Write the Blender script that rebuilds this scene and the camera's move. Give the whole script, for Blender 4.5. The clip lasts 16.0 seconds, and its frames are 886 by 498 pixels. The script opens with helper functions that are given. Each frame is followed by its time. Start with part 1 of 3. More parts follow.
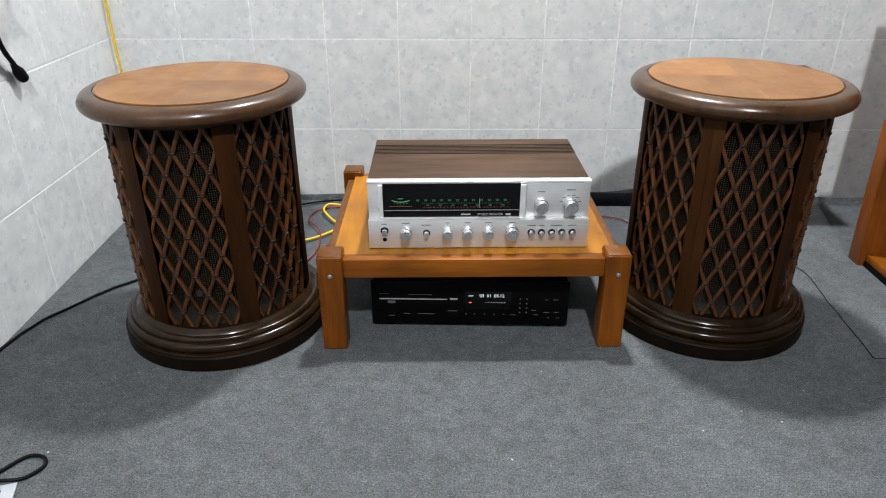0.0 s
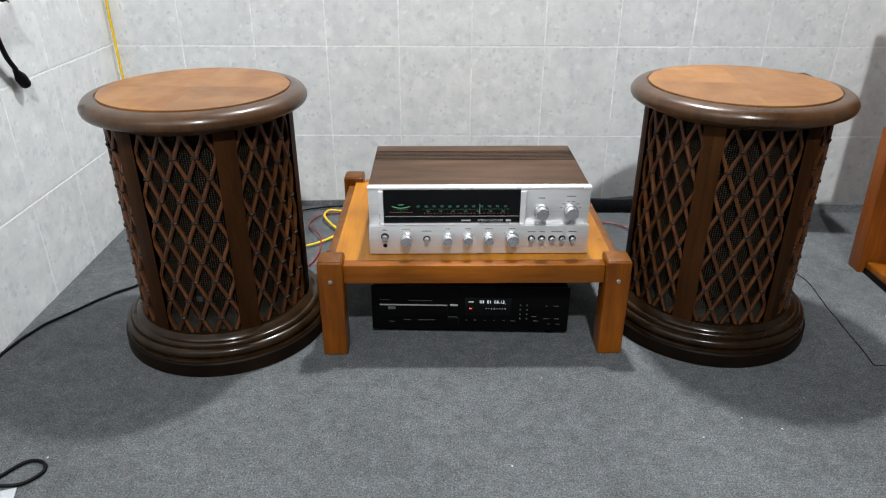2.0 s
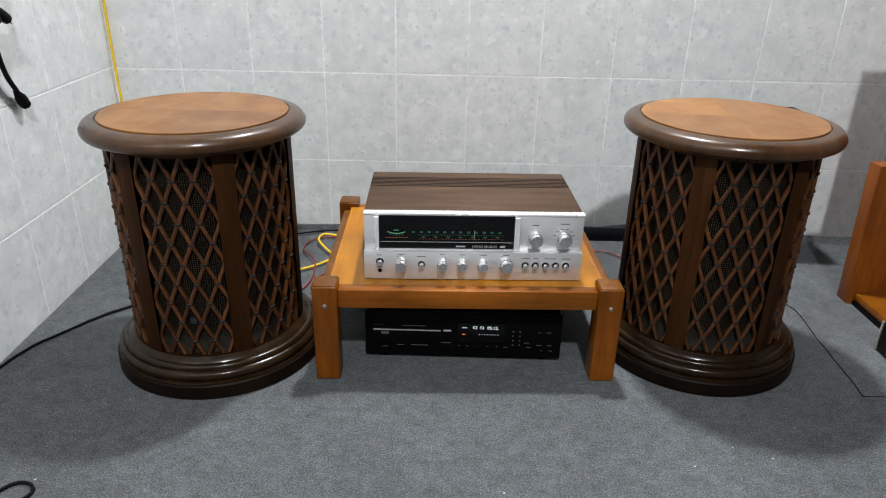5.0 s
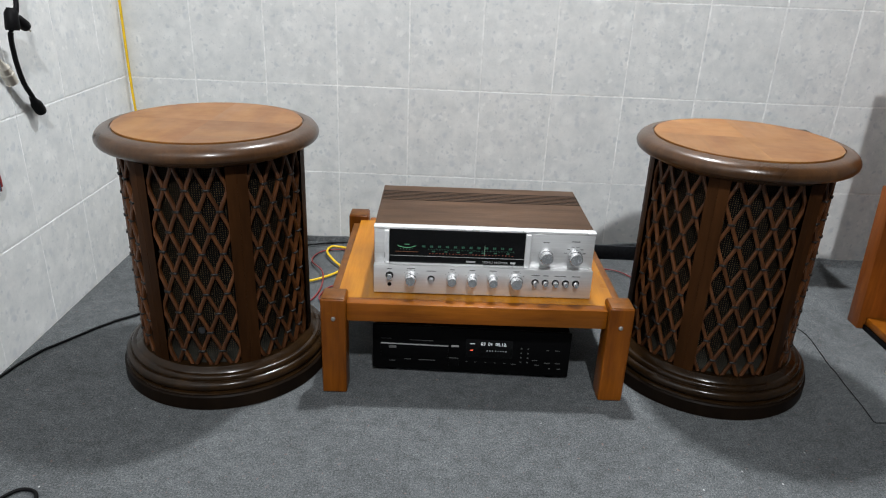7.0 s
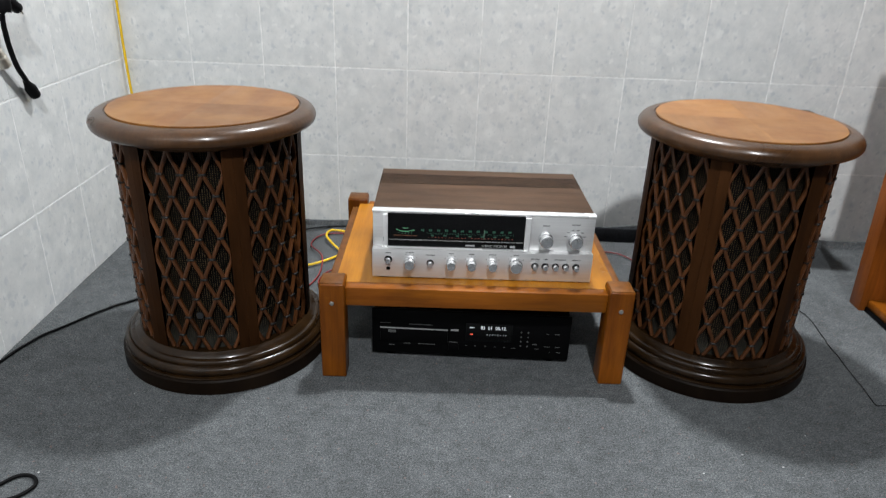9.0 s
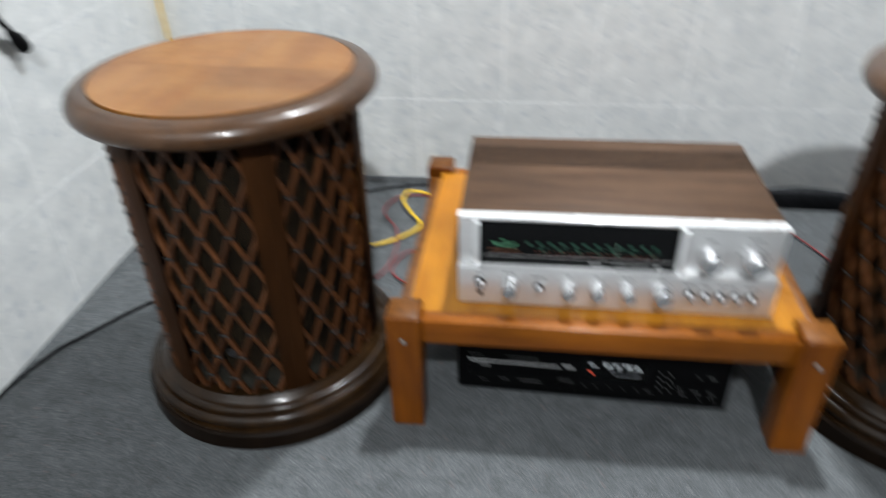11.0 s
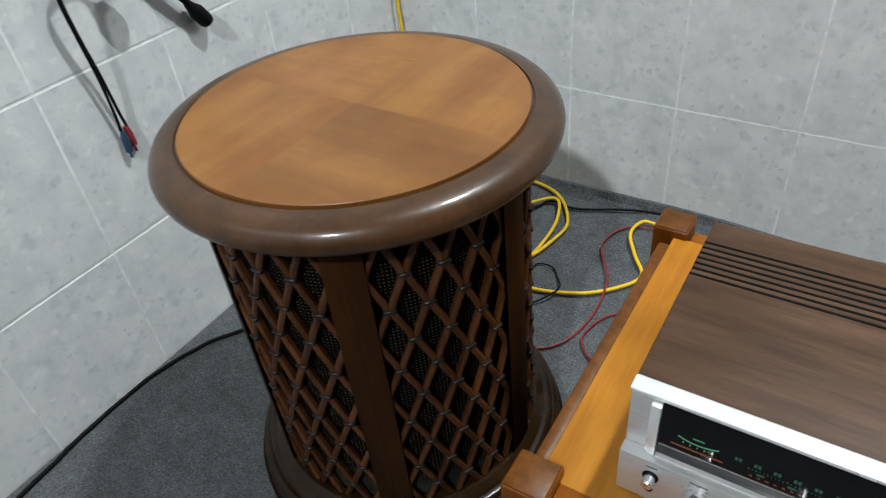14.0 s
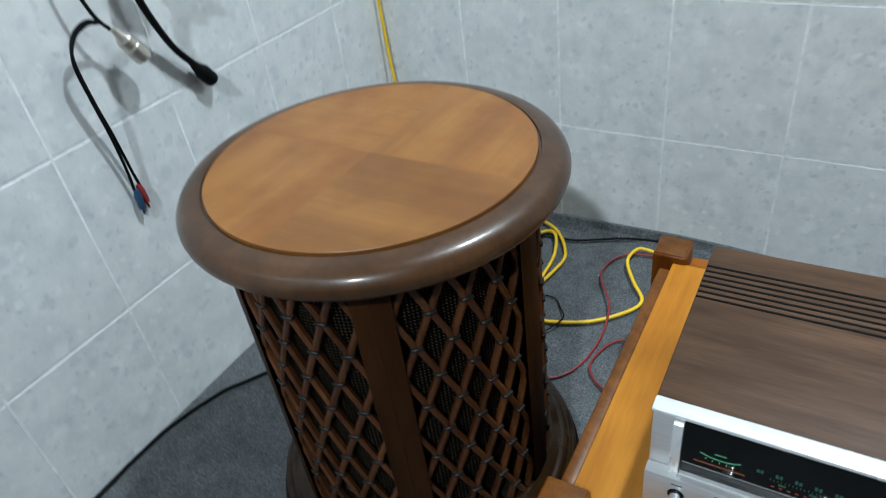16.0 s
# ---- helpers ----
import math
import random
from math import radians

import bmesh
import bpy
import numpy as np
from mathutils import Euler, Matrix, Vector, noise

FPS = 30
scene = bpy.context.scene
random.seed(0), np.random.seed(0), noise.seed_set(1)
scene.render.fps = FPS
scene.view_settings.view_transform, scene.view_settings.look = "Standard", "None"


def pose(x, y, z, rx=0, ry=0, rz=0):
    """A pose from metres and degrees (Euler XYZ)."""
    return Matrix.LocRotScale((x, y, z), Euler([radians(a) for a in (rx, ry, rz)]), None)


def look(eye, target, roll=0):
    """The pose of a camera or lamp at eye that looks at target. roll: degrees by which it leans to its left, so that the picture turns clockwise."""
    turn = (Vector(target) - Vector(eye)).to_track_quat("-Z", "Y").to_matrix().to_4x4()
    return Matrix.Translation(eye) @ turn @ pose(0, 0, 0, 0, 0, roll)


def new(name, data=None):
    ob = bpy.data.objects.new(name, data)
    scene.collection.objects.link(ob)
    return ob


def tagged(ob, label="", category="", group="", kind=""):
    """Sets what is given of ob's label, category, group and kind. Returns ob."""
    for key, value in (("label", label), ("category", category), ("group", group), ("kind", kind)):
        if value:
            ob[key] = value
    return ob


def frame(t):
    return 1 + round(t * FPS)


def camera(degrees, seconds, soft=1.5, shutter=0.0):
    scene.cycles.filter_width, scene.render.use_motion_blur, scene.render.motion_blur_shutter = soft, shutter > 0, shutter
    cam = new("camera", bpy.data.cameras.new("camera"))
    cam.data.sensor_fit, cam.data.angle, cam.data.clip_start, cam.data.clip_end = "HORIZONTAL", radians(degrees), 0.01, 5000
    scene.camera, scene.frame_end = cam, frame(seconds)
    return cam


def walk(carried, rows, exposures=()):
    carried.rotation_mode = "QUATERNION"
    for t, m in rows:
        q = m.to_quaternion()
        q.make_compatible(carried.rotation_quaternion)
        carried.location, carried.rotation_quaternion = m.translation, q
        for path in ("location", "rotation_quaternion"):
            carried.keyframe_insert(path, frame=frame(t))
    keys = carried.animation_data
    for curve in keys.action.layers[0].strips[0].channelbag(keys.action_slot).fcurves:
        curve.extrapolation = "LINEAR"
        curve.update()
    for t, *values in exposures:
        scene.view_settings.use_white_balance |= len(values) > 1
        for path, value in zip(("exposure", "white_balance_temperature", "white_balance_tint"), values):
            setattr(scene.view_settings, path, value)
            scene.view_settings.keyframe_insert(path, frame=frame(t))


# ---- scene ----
cam = camera(65.6, 16.0, soft=1.1, shutter=0.8)
PATH = [
    (0, (-0.051, 0.06, 0.817), (-0.076, 1.845, -0.085), -0.1),
    (0.5, (-0.053, 0.061, 0.817), (-0.077, 1.847, -0.081), -0.1),
    (1, (-0.051, 0.058, 0.817), (-0.074, 1.851, -0.069), -0.1),
    (1.5, (-0.051, 0.057, 0.816), (-0.065, 1.846, -0.078), 0.2),
    (2, (-0.051, 0.058, 0.817), (-0.077, 1.851, -0.068), -0.0),
    (2.5, (-0.055, 0.041, 0.822), (-0.048, 1.85, -0.031), 0.7),
    (3, (-0.054, 0.053, 0.819), (-0.055, 1.863, -0.031), 0.6),
    (3.5, (-0.056, 0.051, 0.822), (-0.063, 1.867, -0.017), 1.0),
    (4, (-0.057, 0.049, 0.821), (-0.06, 1.87, -0.006), 1.1),
    (6.5, (-0.059, 0.049, 0.822), (-0.07, 1.883, 0.024), 1.7),
    (7, (-0.068, 0.052, 0.821), (-0.085, 1.894, 0.041), 2.3),
    (7.5, (-0.064, 0.044, 0.822), (-0.082, 1.891, 0.054), 2.4),
    (8, (-0.065, 0.049, 0.826), (-0.091, 1.887, 0.036), 2.5),
    (8.5, (-0.063, 0.047, 0.823), (-0.078, 1.886, 0.038), 2.4),
    (8.7, (-0.063, 0.047, 0.822), (-0.078, 1.883, 0.03), 2.2),
    (10.8, (-0.096, 0.461, 0.801), (-0.254, 2.106, -0.325), -2.00),
    (11, (-0.111, 0.495, 0.814), (-0.371, 2.146, -0.285), -1.57),
    (11.5, (-0.132, 0.559, 0.867), (-0.715, 2.163, -0.177), -1.30),
    (12, (-0.145, 0.587, 0.883), (-0.962, 2.101, -0.138), -3.37),
    (12.5, (-0.143, 0.679, 0.866), (-1.022, 2.049, -0.296), -4.21),
    (13, (-0.129, 0.777, 0.853), (-1.128, 2.064, -0.306), -6.57),
    (13.5, (-0.113, 0.840, 0.832), (-1.096, 2.090, -0.381), -6.75),
    (14, (-0.101, 0.898, 0.823), (-1.048, 2.137, -0.428), -6.59),
    (14.5, (-0.112, 0.931, 0.810), (-1.093, 2.104, -0.478), -7.49),
    (15, (-0.121, 0.927, 0.808), (-1.096, 2.092, -0.492), -6.51),
    (15.5, (-0.113, 0.919, 0.824), (-1.076, 2.138, -0.436), -6.65),
    (16, (-0.115, 0.861, 0.847), (-1.052, 2.184, -0.324), -8.50),
]
walk(cam, [(t, look(eye, target, roll)) for t, eye, target, roll in PATH],
     [(0.0, 0.0, 6450, 9), (2.0, 0.0, 6450, 9), (4.2, -0.12, 6450, 9), (8.7, -0.2, 6450, 9), (10.8, 0.05, 6400, 9), (11.2, -0.08, 6150, 5), (11.6, -0.15, 6000, 2), (12.0, -0.46, 5900, 1), (12.6, -0.52, 6050, 3), (13.4, -0.5, 6300, 5), (14.2, -0.48, 6250, 5), (15.2, -0.48, 5950, 3), (16.0, -0.47, 5700, 0)])

# ---- world and lamps ----
world = bpy.data.worlds.new("world")
world.use_nodes = True
world.node_tree.nodes["Background"].inputs[0].default_value = (0.75, 0.85, 1.0, 1)
world.node_tree.nodes["Background"].inputs[1].default_value = 0.02
scene.world = world


def ceiling_lamp(eye, target, size_x, size_y, watts, colour):
    data = bpy.data.lights.new("ceiling_lamp_light", "AREA")
    data.shape, data.size, data.size_y, data.energy, data.color = "RECTANGLE", size_x, size_y, watts, colour
    ob = new("ceiling_lamp_light", data)
    ob.matrix_world = look(eye, target)
    return ob


ceiling_lamp((0.13, 1.90, 2.47), (1.05, 1.15, 0.9), 0.15, 0.11, 94, (0.96, 0.98, 1.0))
ceiling_lamp((0.20, -1.10, 2.92), (-1.10, 0.5, 1.0), 0.13, 0.13, 116, (0.96, 0.98, 1.0))


# ---- materials ----
class Nodes:
    """A small builder for node materials."""

    def __init__(self, name):
        self.m = bpy.data.materials.new(name)
        self.m.use_nodes = True
        self.t = self.m.node_tree
        self.bsdf = self.t.nodes["Principled BSDF"]
        self.co = self.t.nodes.new("ShaderNodeTexCoord")

    def n(self, kind, **sets):
        node = self.t.nodes.new(kind)
        for key, value in sets.items():
            node.inputs[key].default_value = value
        return node

    def link(self, a, b):
        self.t.links.new(a, b)

    def coords(self, scale=(1, 1, 1), rot=(0, 0, 0), spread=0.0):
        mp = self.n("ShaderNodeMapping", Scale=scale, Rotation=rot)
        self.link(self.co.outputs["Object"], mp.inputs["Vector"])
        if spread:
            info = self.t.nodes.new("ShaderNodeObjectInfo")
            mul = self.t.nodes.new("ShaderNodeVectorMath")
            mul.operation = "SCALE"
            mul.inputs[0].default_value = (spread, spread * 1.7, spread * 0.6)
            self.link(info.outputs["Random"], mul.inputs["Scale"])
            self.link(mul.outputs[0], mp.inputs["Location"])
        return mp.outputs[0]

    def noise(self, vec, scale, detail=4, rough=0.55):
        node = self.n("ShaderNodeTexNoise", Scale=scale, Detail=detail, Roughness=rough)
        self.link(vec, node.inputs["Vector"])
        return node.outputs["Fac"]

    def voronoi(self, vec, scale, out="Distance"):
        node = self.n("ShaderNodeTexVoronoi", Scale=scale)
        self.link(vec, node.inputs["Vector"])
        return node.outputs[out]

    def ramp(self, fac, stops):
        node = self.t.nodes.new("ShaderNodeValToRGB")
        els = node.color_ramp.elements
        while len(els) < len(stops):
            els.new(0.5)
        for el, (p, c) in zip(els, stops):
            el.position = p
            el.color = (*c, 1) if len(c) == 3 else c
        self.link(fac, node.inputs[0])
        return node.outputs[0]

    def mix(self, fac, a, b, mode="MIX"):
        node = self.t.nodes.new("ShaderNodeMix")
        node.data_type, node.blend_type = "RGBA", mode
        for value, k in ((fac, 0), (a, 6), (b, 7)):
            if isinstance(value, (int, float)):
                node.inputs[k].default_value = value
            elif isinstance(value, tuple):
                node.inputs[k].default_value = (*value, 1)
            else:
                self.link(value, node.inputs[k])
        return node.outputs[2]

    def bump(self, height, strength, dist):
        node = self.n("ShaderNodeBump", Strength=strength, Distance=dist)
        self.link(height, node.inputs["Height"])
        self.link(node.outputs[0], self.bsdf.inputs["Normal"])

    def out(self, colour=None, rough=0.5, metal=0.0, spec=0.5):
        if colour is not None:
            if isinstance(colour, tuple):
                self.bsdf.inputs["Base Color"].default_value = (*colour, 1)
            else:
                self.link(colour, self.bsdf.inputs["Base Color"])
        if isinstance(rough, (int, float)):
            self.bsdf.inputs["Roughness"].default_value = rough
        else:
            self.link(rough, self.bsdf.inputs["Roughness"])
        self.bsdf.inputs["Metallic"].default_value = metal
        self.bsdf.inputs["Specular IOR Level"].default_value = spec
        return self.m


def grey(v):
    return (v, v, v)


def wood(name, dark, light, grain=(40, 40, 2.2), rough=0.4, spread=3.0, fine=6.0, spec=0.5, coat=0.0, blotch=0.4, wear=0.0, pores=0.35):
    k = Nodes(name)
    v = k.coords(grain, spread=spread)
    a = k.noise(v, 1.0, 5, 0.6)
    b = k.noise(k.coords(tuple(g * fine for g in grain), spread=spread), 1.0, 3, 0.6)
    c = k.noise(k.coords((5, 5, 5), spread=spread), 1.0, 2)
    base = k.ramp(a, [(0.3, dark), (0.7, light)])
    base = k.mix(pores, base, k.ramp(b, [(0.3, grey(0.35)), (0.65, grey(1.0))]), "MULTIPLY")
    tone = k.t.nodes.new("ShaderNodeObjectInfo")
    base = k.mix(0.5, base, k.ramp(tone.outputs["Random"], [(0.0, grey(0.72)), (1.0, grey(1.2))]), "MULTIPLY")
    base = k.mix(blotch, base, k.ramp(c, [(0.3, grey(0.5)), (0.7, grey(1.2))]), "MULTIPLY")
    if wear:
        scuff = k.ramp(k.noise(k.coords((1, 1, 1.6), spread=spread), 38, 5, 0.7), [(0.66, grey(0)), (0.73, grey(wear))])
        base = k.mix(scuff, base, tuple(min(3.2 * q, 0.5) for q in light))
    k.bump(b, 0.12, 0.002)
    r = k.ramp(c, [(0.3, grey(rough - 0.07)), (0.7, grey(rough + 0.1))])
    m = k.out(base, r, 0, spec)
    k.bsdf.inputs["Coat Weight"].default_value = coat
    k.bsdf.inputs["Coat Roughness"].default_value = 0.16
    return m


def plain(name, colour, rough=0.5, metal=0.0, spec=0.5, vary=0.15, scale=60, bump=0.0):
    k = Nodes(name)
    a = k.noise(k.coords((1, 1, 1), spread=2.0), scale, 4)
    b = k.noise(k.coords((1, 1, 1), spread=2.0), scale / 9, 3)
    base = k.mix(vary, colour, k.ramp(a, [(0.35, grey(0.3)), (0.65, grey(1.3))]), "MULTIPLY")
    base = k.mix(vary, base, k.ramp(b, [(0.35, grey(0.5)), (0.65, grey(1.2))]), "MULTIPLY")
    if bump:
        k.bump(a, bump, 0.002)
    r = k.ramp(b, [(0.3, grey(max(rough - 0.06, 0.03))), (0.7, grey(min(rough + 0.08, 1)))])
    return k.out(base, r, metal, spec)


def glow(name, colour, strength):
    k = Nodes(name)
    k.bsdf.inputs["Emission Color"].default_value = (*colour, 1)
    k.bsdf.inputs["Emission Strength"].default_value = strength
    return k.out(grey(0.02), 0.5)


def make_tile():
    k = Nodes("glazed_wall_tile")
    v = k.coords(spread=9.0)
    cloud = k.noise(v, 22, 5, 0.65)
    base = k.ramp(cloud, [(0.3, (0.60, 0.615, 0.615)), (0.52, (0.69, 0.697, 0.69)), (0.72, (0.76, 0.762, 0.75))])
    warp = k.n("ShaderNodeTexNoise", Scale=60.0, Detail=3.0)
    k.link(v, warp.inputs["Vector"])
    add = k.t.nodes.new("ShaderNodeVectorMath")
    add.operation = "MULTIPLY_ADD"
    add.inputs[1].default_value = (0.024, 0.024, 0.024)
    k.link(warp.outputs["Color"], add.inputs[0])
    k.link(v, add.inputs[2])
    for size, first, full, colour, much in ((24, 0.66, 0.9, (0.81, 0.815, 0.80), 0.6), (44, 0.72, 0.9, (0.53, 0.555, 0.58), 0.62), (80, 0.74, 0.93, (0.48, 0.51, 0.54), 0.6), (62, 0.78, 0.95, (0.83, 0.83, 0.815), 0.6)):
        flake = k.voronoi(add.outputs[0], size, "Color")
        sep = k.t.nodes.new("ShaderNodeSeparateColor")
        k.link(flake, sep.inputs[0])
        inside = k.ramp(k.voronoi(add.outputs[0], size), [(0.22, grey(much)), (0.5, grey(0))])
        some = k.ramp(sep.outputs[0], [(first, grey(0)), (full, grey(1))])
        base = k.mix(k.mix(1.0, some, inside, "MULTIPLY"), base, colour)
    speck = k.ramp(k.noise(v, 190, 2), [(0.64, grey(0)), (0.74, grey(0.6))])
    base = k.mix(speck, base, (0.47, 0.495, 0.525))
    k.bump(cloud, 0.05, 0.002)
    return k.out(base, k.ramp(cloud, [(0.3, grey(0.3)), (0.7, grey(0.42))]), 0, 0.35)


def make_carpet():
    k = Nodes("grey_felt_carpet")
    v = k.coords()
    fine = k.noise(v, 300, 5, 0.8)
    mid = k.noise(k.coords((1, 1.3, 1)), 60, 6, 0.8)
    big = k.noise(v, 3.5, 3)
    base = k.ramp(fine, [(0.34, (0.036, 0.039, 0.042)), (0.5, (0.088, 0.094, 0.098)), (0.68, (0.192, 0.197, 0.198))])
    base = k.mix(0.5, base, k.ramp(mid, [(0.34, grey(0.55)), (0.66, grey(1.42))]), "MULTIPLY")
    base = k.mix(0.5, base, k.ramp(big, [(0.35, grey(0.78)), (0.65, grey(1.18))]), "MULTIPLY")
    patch = k.noise(v, 26, 4, 0.7)
    base = k.mix(0.45, base, k.ramp(patch, [(0.34, grey(0.66)), (0.66, grey(1.3))]), "MULTIPLY")
    bits = k.ramp(k.noise(v, 150, 2), [(0.68, grey(0)), (0.76, grey(0.7))])
    base = k.mix(bits, base, (0.030, 0.030, 0.034))
    warm = k.ramp(k.noise(k.coords((1, 1, 1), (0, 0, 1)), 110, 2), [(0.66, grey(0)), (0.75, grey(0.7))])
    base = k.mix(warm, base, (0.19, 0.13, 0.115))
    lint = k.ramp(k.voronoi(v, 17), [(0.024, grey(1)), (0.04, grey(0))])
    pick = k.ramp(k.noise(v, 7, 1), [(0.47, grey(0)), (0.53, grey(0.8))])
    base = k.mix(k.mix(1.0, lint, pick, "MULTIPLY"), base, (0.5, 0.5, 0.5))
    k.bump(fine, 0.4, 0.003)
    return k.out(base, 0.95, 0, 0.1)


def make_grille():
    k = Nodes("woven_grille_cloth")
    v = k.coords()
    sep = k.t.nodes.new("ShaderNodeSeparateXYZ")
    k.link(k.co.outputs["UV"], sep.inputs[0])
    waves = []
    for n, axis in enumerate(("X", "Y")):
        mul = k.t.nodes.new("ShaderNodeMath")
        mul.operation = "MULTIPLY"
        mul.inputs[1].default_value = 2 * math.pi / 0.0042
        k.link(sep.outputs[axis], mul.inputs[0])
        sn = k.t.nodes.new("ShaderNodeMath")
        sn.operation = "SINE"
        k.link(mul.outputs[0], sn.inputs[0])
        waves.append(sn.outputs[0])
    both = k.t.nodes.new("ShaderNodeMath")
    both.operation = "MINIMUM"
    k.link(waves[0], both.inputs[0])
    k.link(waves[1], both.inputs[1])
    base = k.ramp(both.outputs[0], [(0.45, (0.0008, 0.0008, 0.0008)), (0.8, (0.15, 0.105, 0.055))])
    base = k.mix(0.6, base, k.ramp(k.noise(v, 16, 3), [(0.3, grey(0.4)), (0.7, grey(1.3))]), "MULTIPLY")
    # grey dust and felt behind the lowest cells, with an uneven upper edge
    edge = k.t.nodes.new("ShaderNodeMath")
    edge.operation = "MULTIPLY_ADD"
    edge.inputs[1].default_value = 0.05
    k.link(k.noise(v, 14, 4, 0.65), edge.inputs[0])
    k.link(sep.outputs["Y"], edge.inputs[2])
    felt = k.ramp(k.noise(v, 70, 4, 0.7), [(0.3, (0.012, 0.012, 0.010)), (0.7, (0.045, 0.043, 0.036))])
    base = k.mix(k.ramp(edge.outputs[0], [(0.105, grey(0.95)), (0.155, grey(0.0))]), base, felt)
    k.bump(both.outputs[0], 0.5, 0.001)
    return k.out(base, 0.7, 0, 0.06)


def make_veneer():
    k = Nodes("orange_cherry_veneer")
    v = k.coords((15, 1.5, 15), spread=3.0)
    broad = k.noise(v, 1.0, 4, 0.55)
    thin = k.noise(k.coords((110, 5, 110), spread=3.0), 1.0, 3, 0.6)
    cloud = k.noise(k.coords((1, 1, 1), spread=3.0), 9, 4, 0.6)
    base = k.ramp(broad, [(0.3, (0.165, 0.063, 0.0115)), (0.52, (0.232, 0.095, 0.0175)), (0.72, (0.290, 0.132, 0.0280))])
    base = k.mix(0.22, base, k.ramp(thin, [(0.35, grey(0.45)), (0.62, grey(1.1))]), "MULTIPLY")
    base = k.mix(k.ramp(cloud, [(0.42, grey(0.0)), (0.70, grey(0.75))]), base, (0.150, 0.050, 0.0080))
    tone = k.t.nodes.new("ShaderNodeObjectInfo")
    base = k.mix(0.7, base, k.ramp(tone.outputs["Random"], [(0.0, grey(0.72)), (1.0, grey(1.22))]), "MULTIPLY")
    flaw = k.ramp(k.noise(k.coords((60, 14, 60), spread=5.0), 1.0, 2), [(0.70, grey(0)), (0.78, grey(0.45))])
    base = k.mix(flaw, base, (0.085, 0.030, 0.006))
    k.bump(thin, 0.08, 0.001)
    m = k.out(base, k.ramp(cloud, [(0.3, grey(0.30)), (0.7, grey(0.44))]), 0, 0.4)
    k.bsdf.inputs["Coat Weight"].default_value = 0.12
    k.bsdf.inputs["Coat Roughness"].default_value = 0.22
    return m


def make_brushed():
    k = Nodes("brushed_aluminium")
    v = k.coords((3, 3, 400))
    a = k.noise(v, 1.0, 4, 0.7)
    b = k.noise(k.coords(), 25, 3)
    base = k.ramp(a, [(0.3, (0.68, 0.68, 0.68)), (0.7, (0.80, 0.80, 0.80))])
    k.bump(a, 0.06, 0.0005)
    return k.out(base, k.ramp(b, [(0.3, grey(0.44)), (0.7, grey(0.54))]), 0.75)


TILE = make_tile()
GROUT = plain("white_grout", (0.86, 0.86, 0.85), 0.85, vary=0.2, scale=70)
CARPET = make_carpet()
PLASTER = plain("grey_plaster", (0.07, 0.071, 0.073), 0.85, vary=0.1, scale=40, bump=0.1)
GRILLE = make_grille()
BRUSHED = make_brushed()
POLISHED = plain("polished_aluminium", (0.86, 0.86, 0.86), 0.26, 0.45, vary=0.08)
KNOB = plain("turned_aluminium", (0.74, 0.74, 0.75), 0.24, 0.95, vary=0.1)
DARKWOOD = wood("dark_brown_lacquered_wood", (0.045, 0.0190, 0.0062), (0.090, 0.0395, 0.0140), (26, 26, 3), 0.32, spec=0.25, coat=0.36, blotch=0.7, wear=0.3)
STILEWOOD = wood("dark_brown_satin_wood", (0.023, 0.0085, 0.0026), (0.056, 0.0212, 0.0066), (26, 26, 3), 0.5, spec=0.05)
# Brown lacquer darkened to near black: the rim's shade is in the colour.
BASEWOOD = wood("brown_lacquer_in_rim_shade", (0.010, 0.0048, 0.0017), (0.028, 0.0136, 0.0046), (26, 26, 3), 0.3, spec=0.12, coat=0.3, blotch=0.7, wear=0.2)
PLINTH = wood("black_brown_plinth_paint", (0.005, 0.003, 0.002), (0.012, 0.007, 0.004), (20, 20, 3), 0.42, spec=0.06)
STRIP = wood("red_brown_bent_wood", (0.042, 0.0140, 0.0042), (0.116, 0.0410, 0.0128), (60, 60, 8), 0.36, spec=0.28, blotch=0.6)
BADGE = plain("dull_metal_badge", (0.055, 0.055, 0.058), 0.35, 0.6, vary=0.2)
SHADEBAND = plain("dark_grey_shade_band", (0.022, 0.023, 0.026), 0.9, spec=0.1, vary=0.4, scale=120)
TIE = plain("dark_tie", (0.010, 0.0095, 0.009), 0.45, 0.0, spec=0.3, vary=0.2)
VENEER = make_veneer()
# Rail and leg pine carry shade in their colour; the tabletop copy stays lighter.
BENCHWOOD = wood("honey_varnished_pine_shade_toned", (0.17, 0.044, 0.003), (0.31, 0.097, 0.0065), (3.5, 40, 40), 0.33, spec=0.2, coat=0.12, blotch=0.85, pores=0.3, wear=0.12)
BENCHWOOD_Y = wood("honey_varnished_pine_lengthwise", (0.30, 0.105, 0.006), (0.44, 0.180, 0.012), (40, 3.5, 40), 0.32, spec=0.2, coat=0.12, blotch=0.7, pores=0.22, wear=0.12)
BENCHLEG = wood("honey_varnished_pine_shaded_legs", (0.105, 0.026, 0.0020), (0.235, 0.069, 0.0045), (38, 38, 3.5), 0.34, spec=0.18, coat=0.12, blotch=0.9, pores=0.3, wear=0.12)
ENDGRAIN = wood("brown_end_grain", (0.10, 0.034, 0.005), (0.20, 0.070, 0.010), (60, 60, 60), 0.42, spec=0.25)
WALNUT = wood("walnut_vinyl_cover", (0.050, 0.026, 0.014), (0.112, 0.062, 0.035), (5, 50, 50), 0.5, fine=7.0, spec=0.16, blotch=0.3)
BLACK = plain("matt_black_metal", (0.0018, 0.0018, 0.002), 0.4, spec=0.09, vary=0.2)
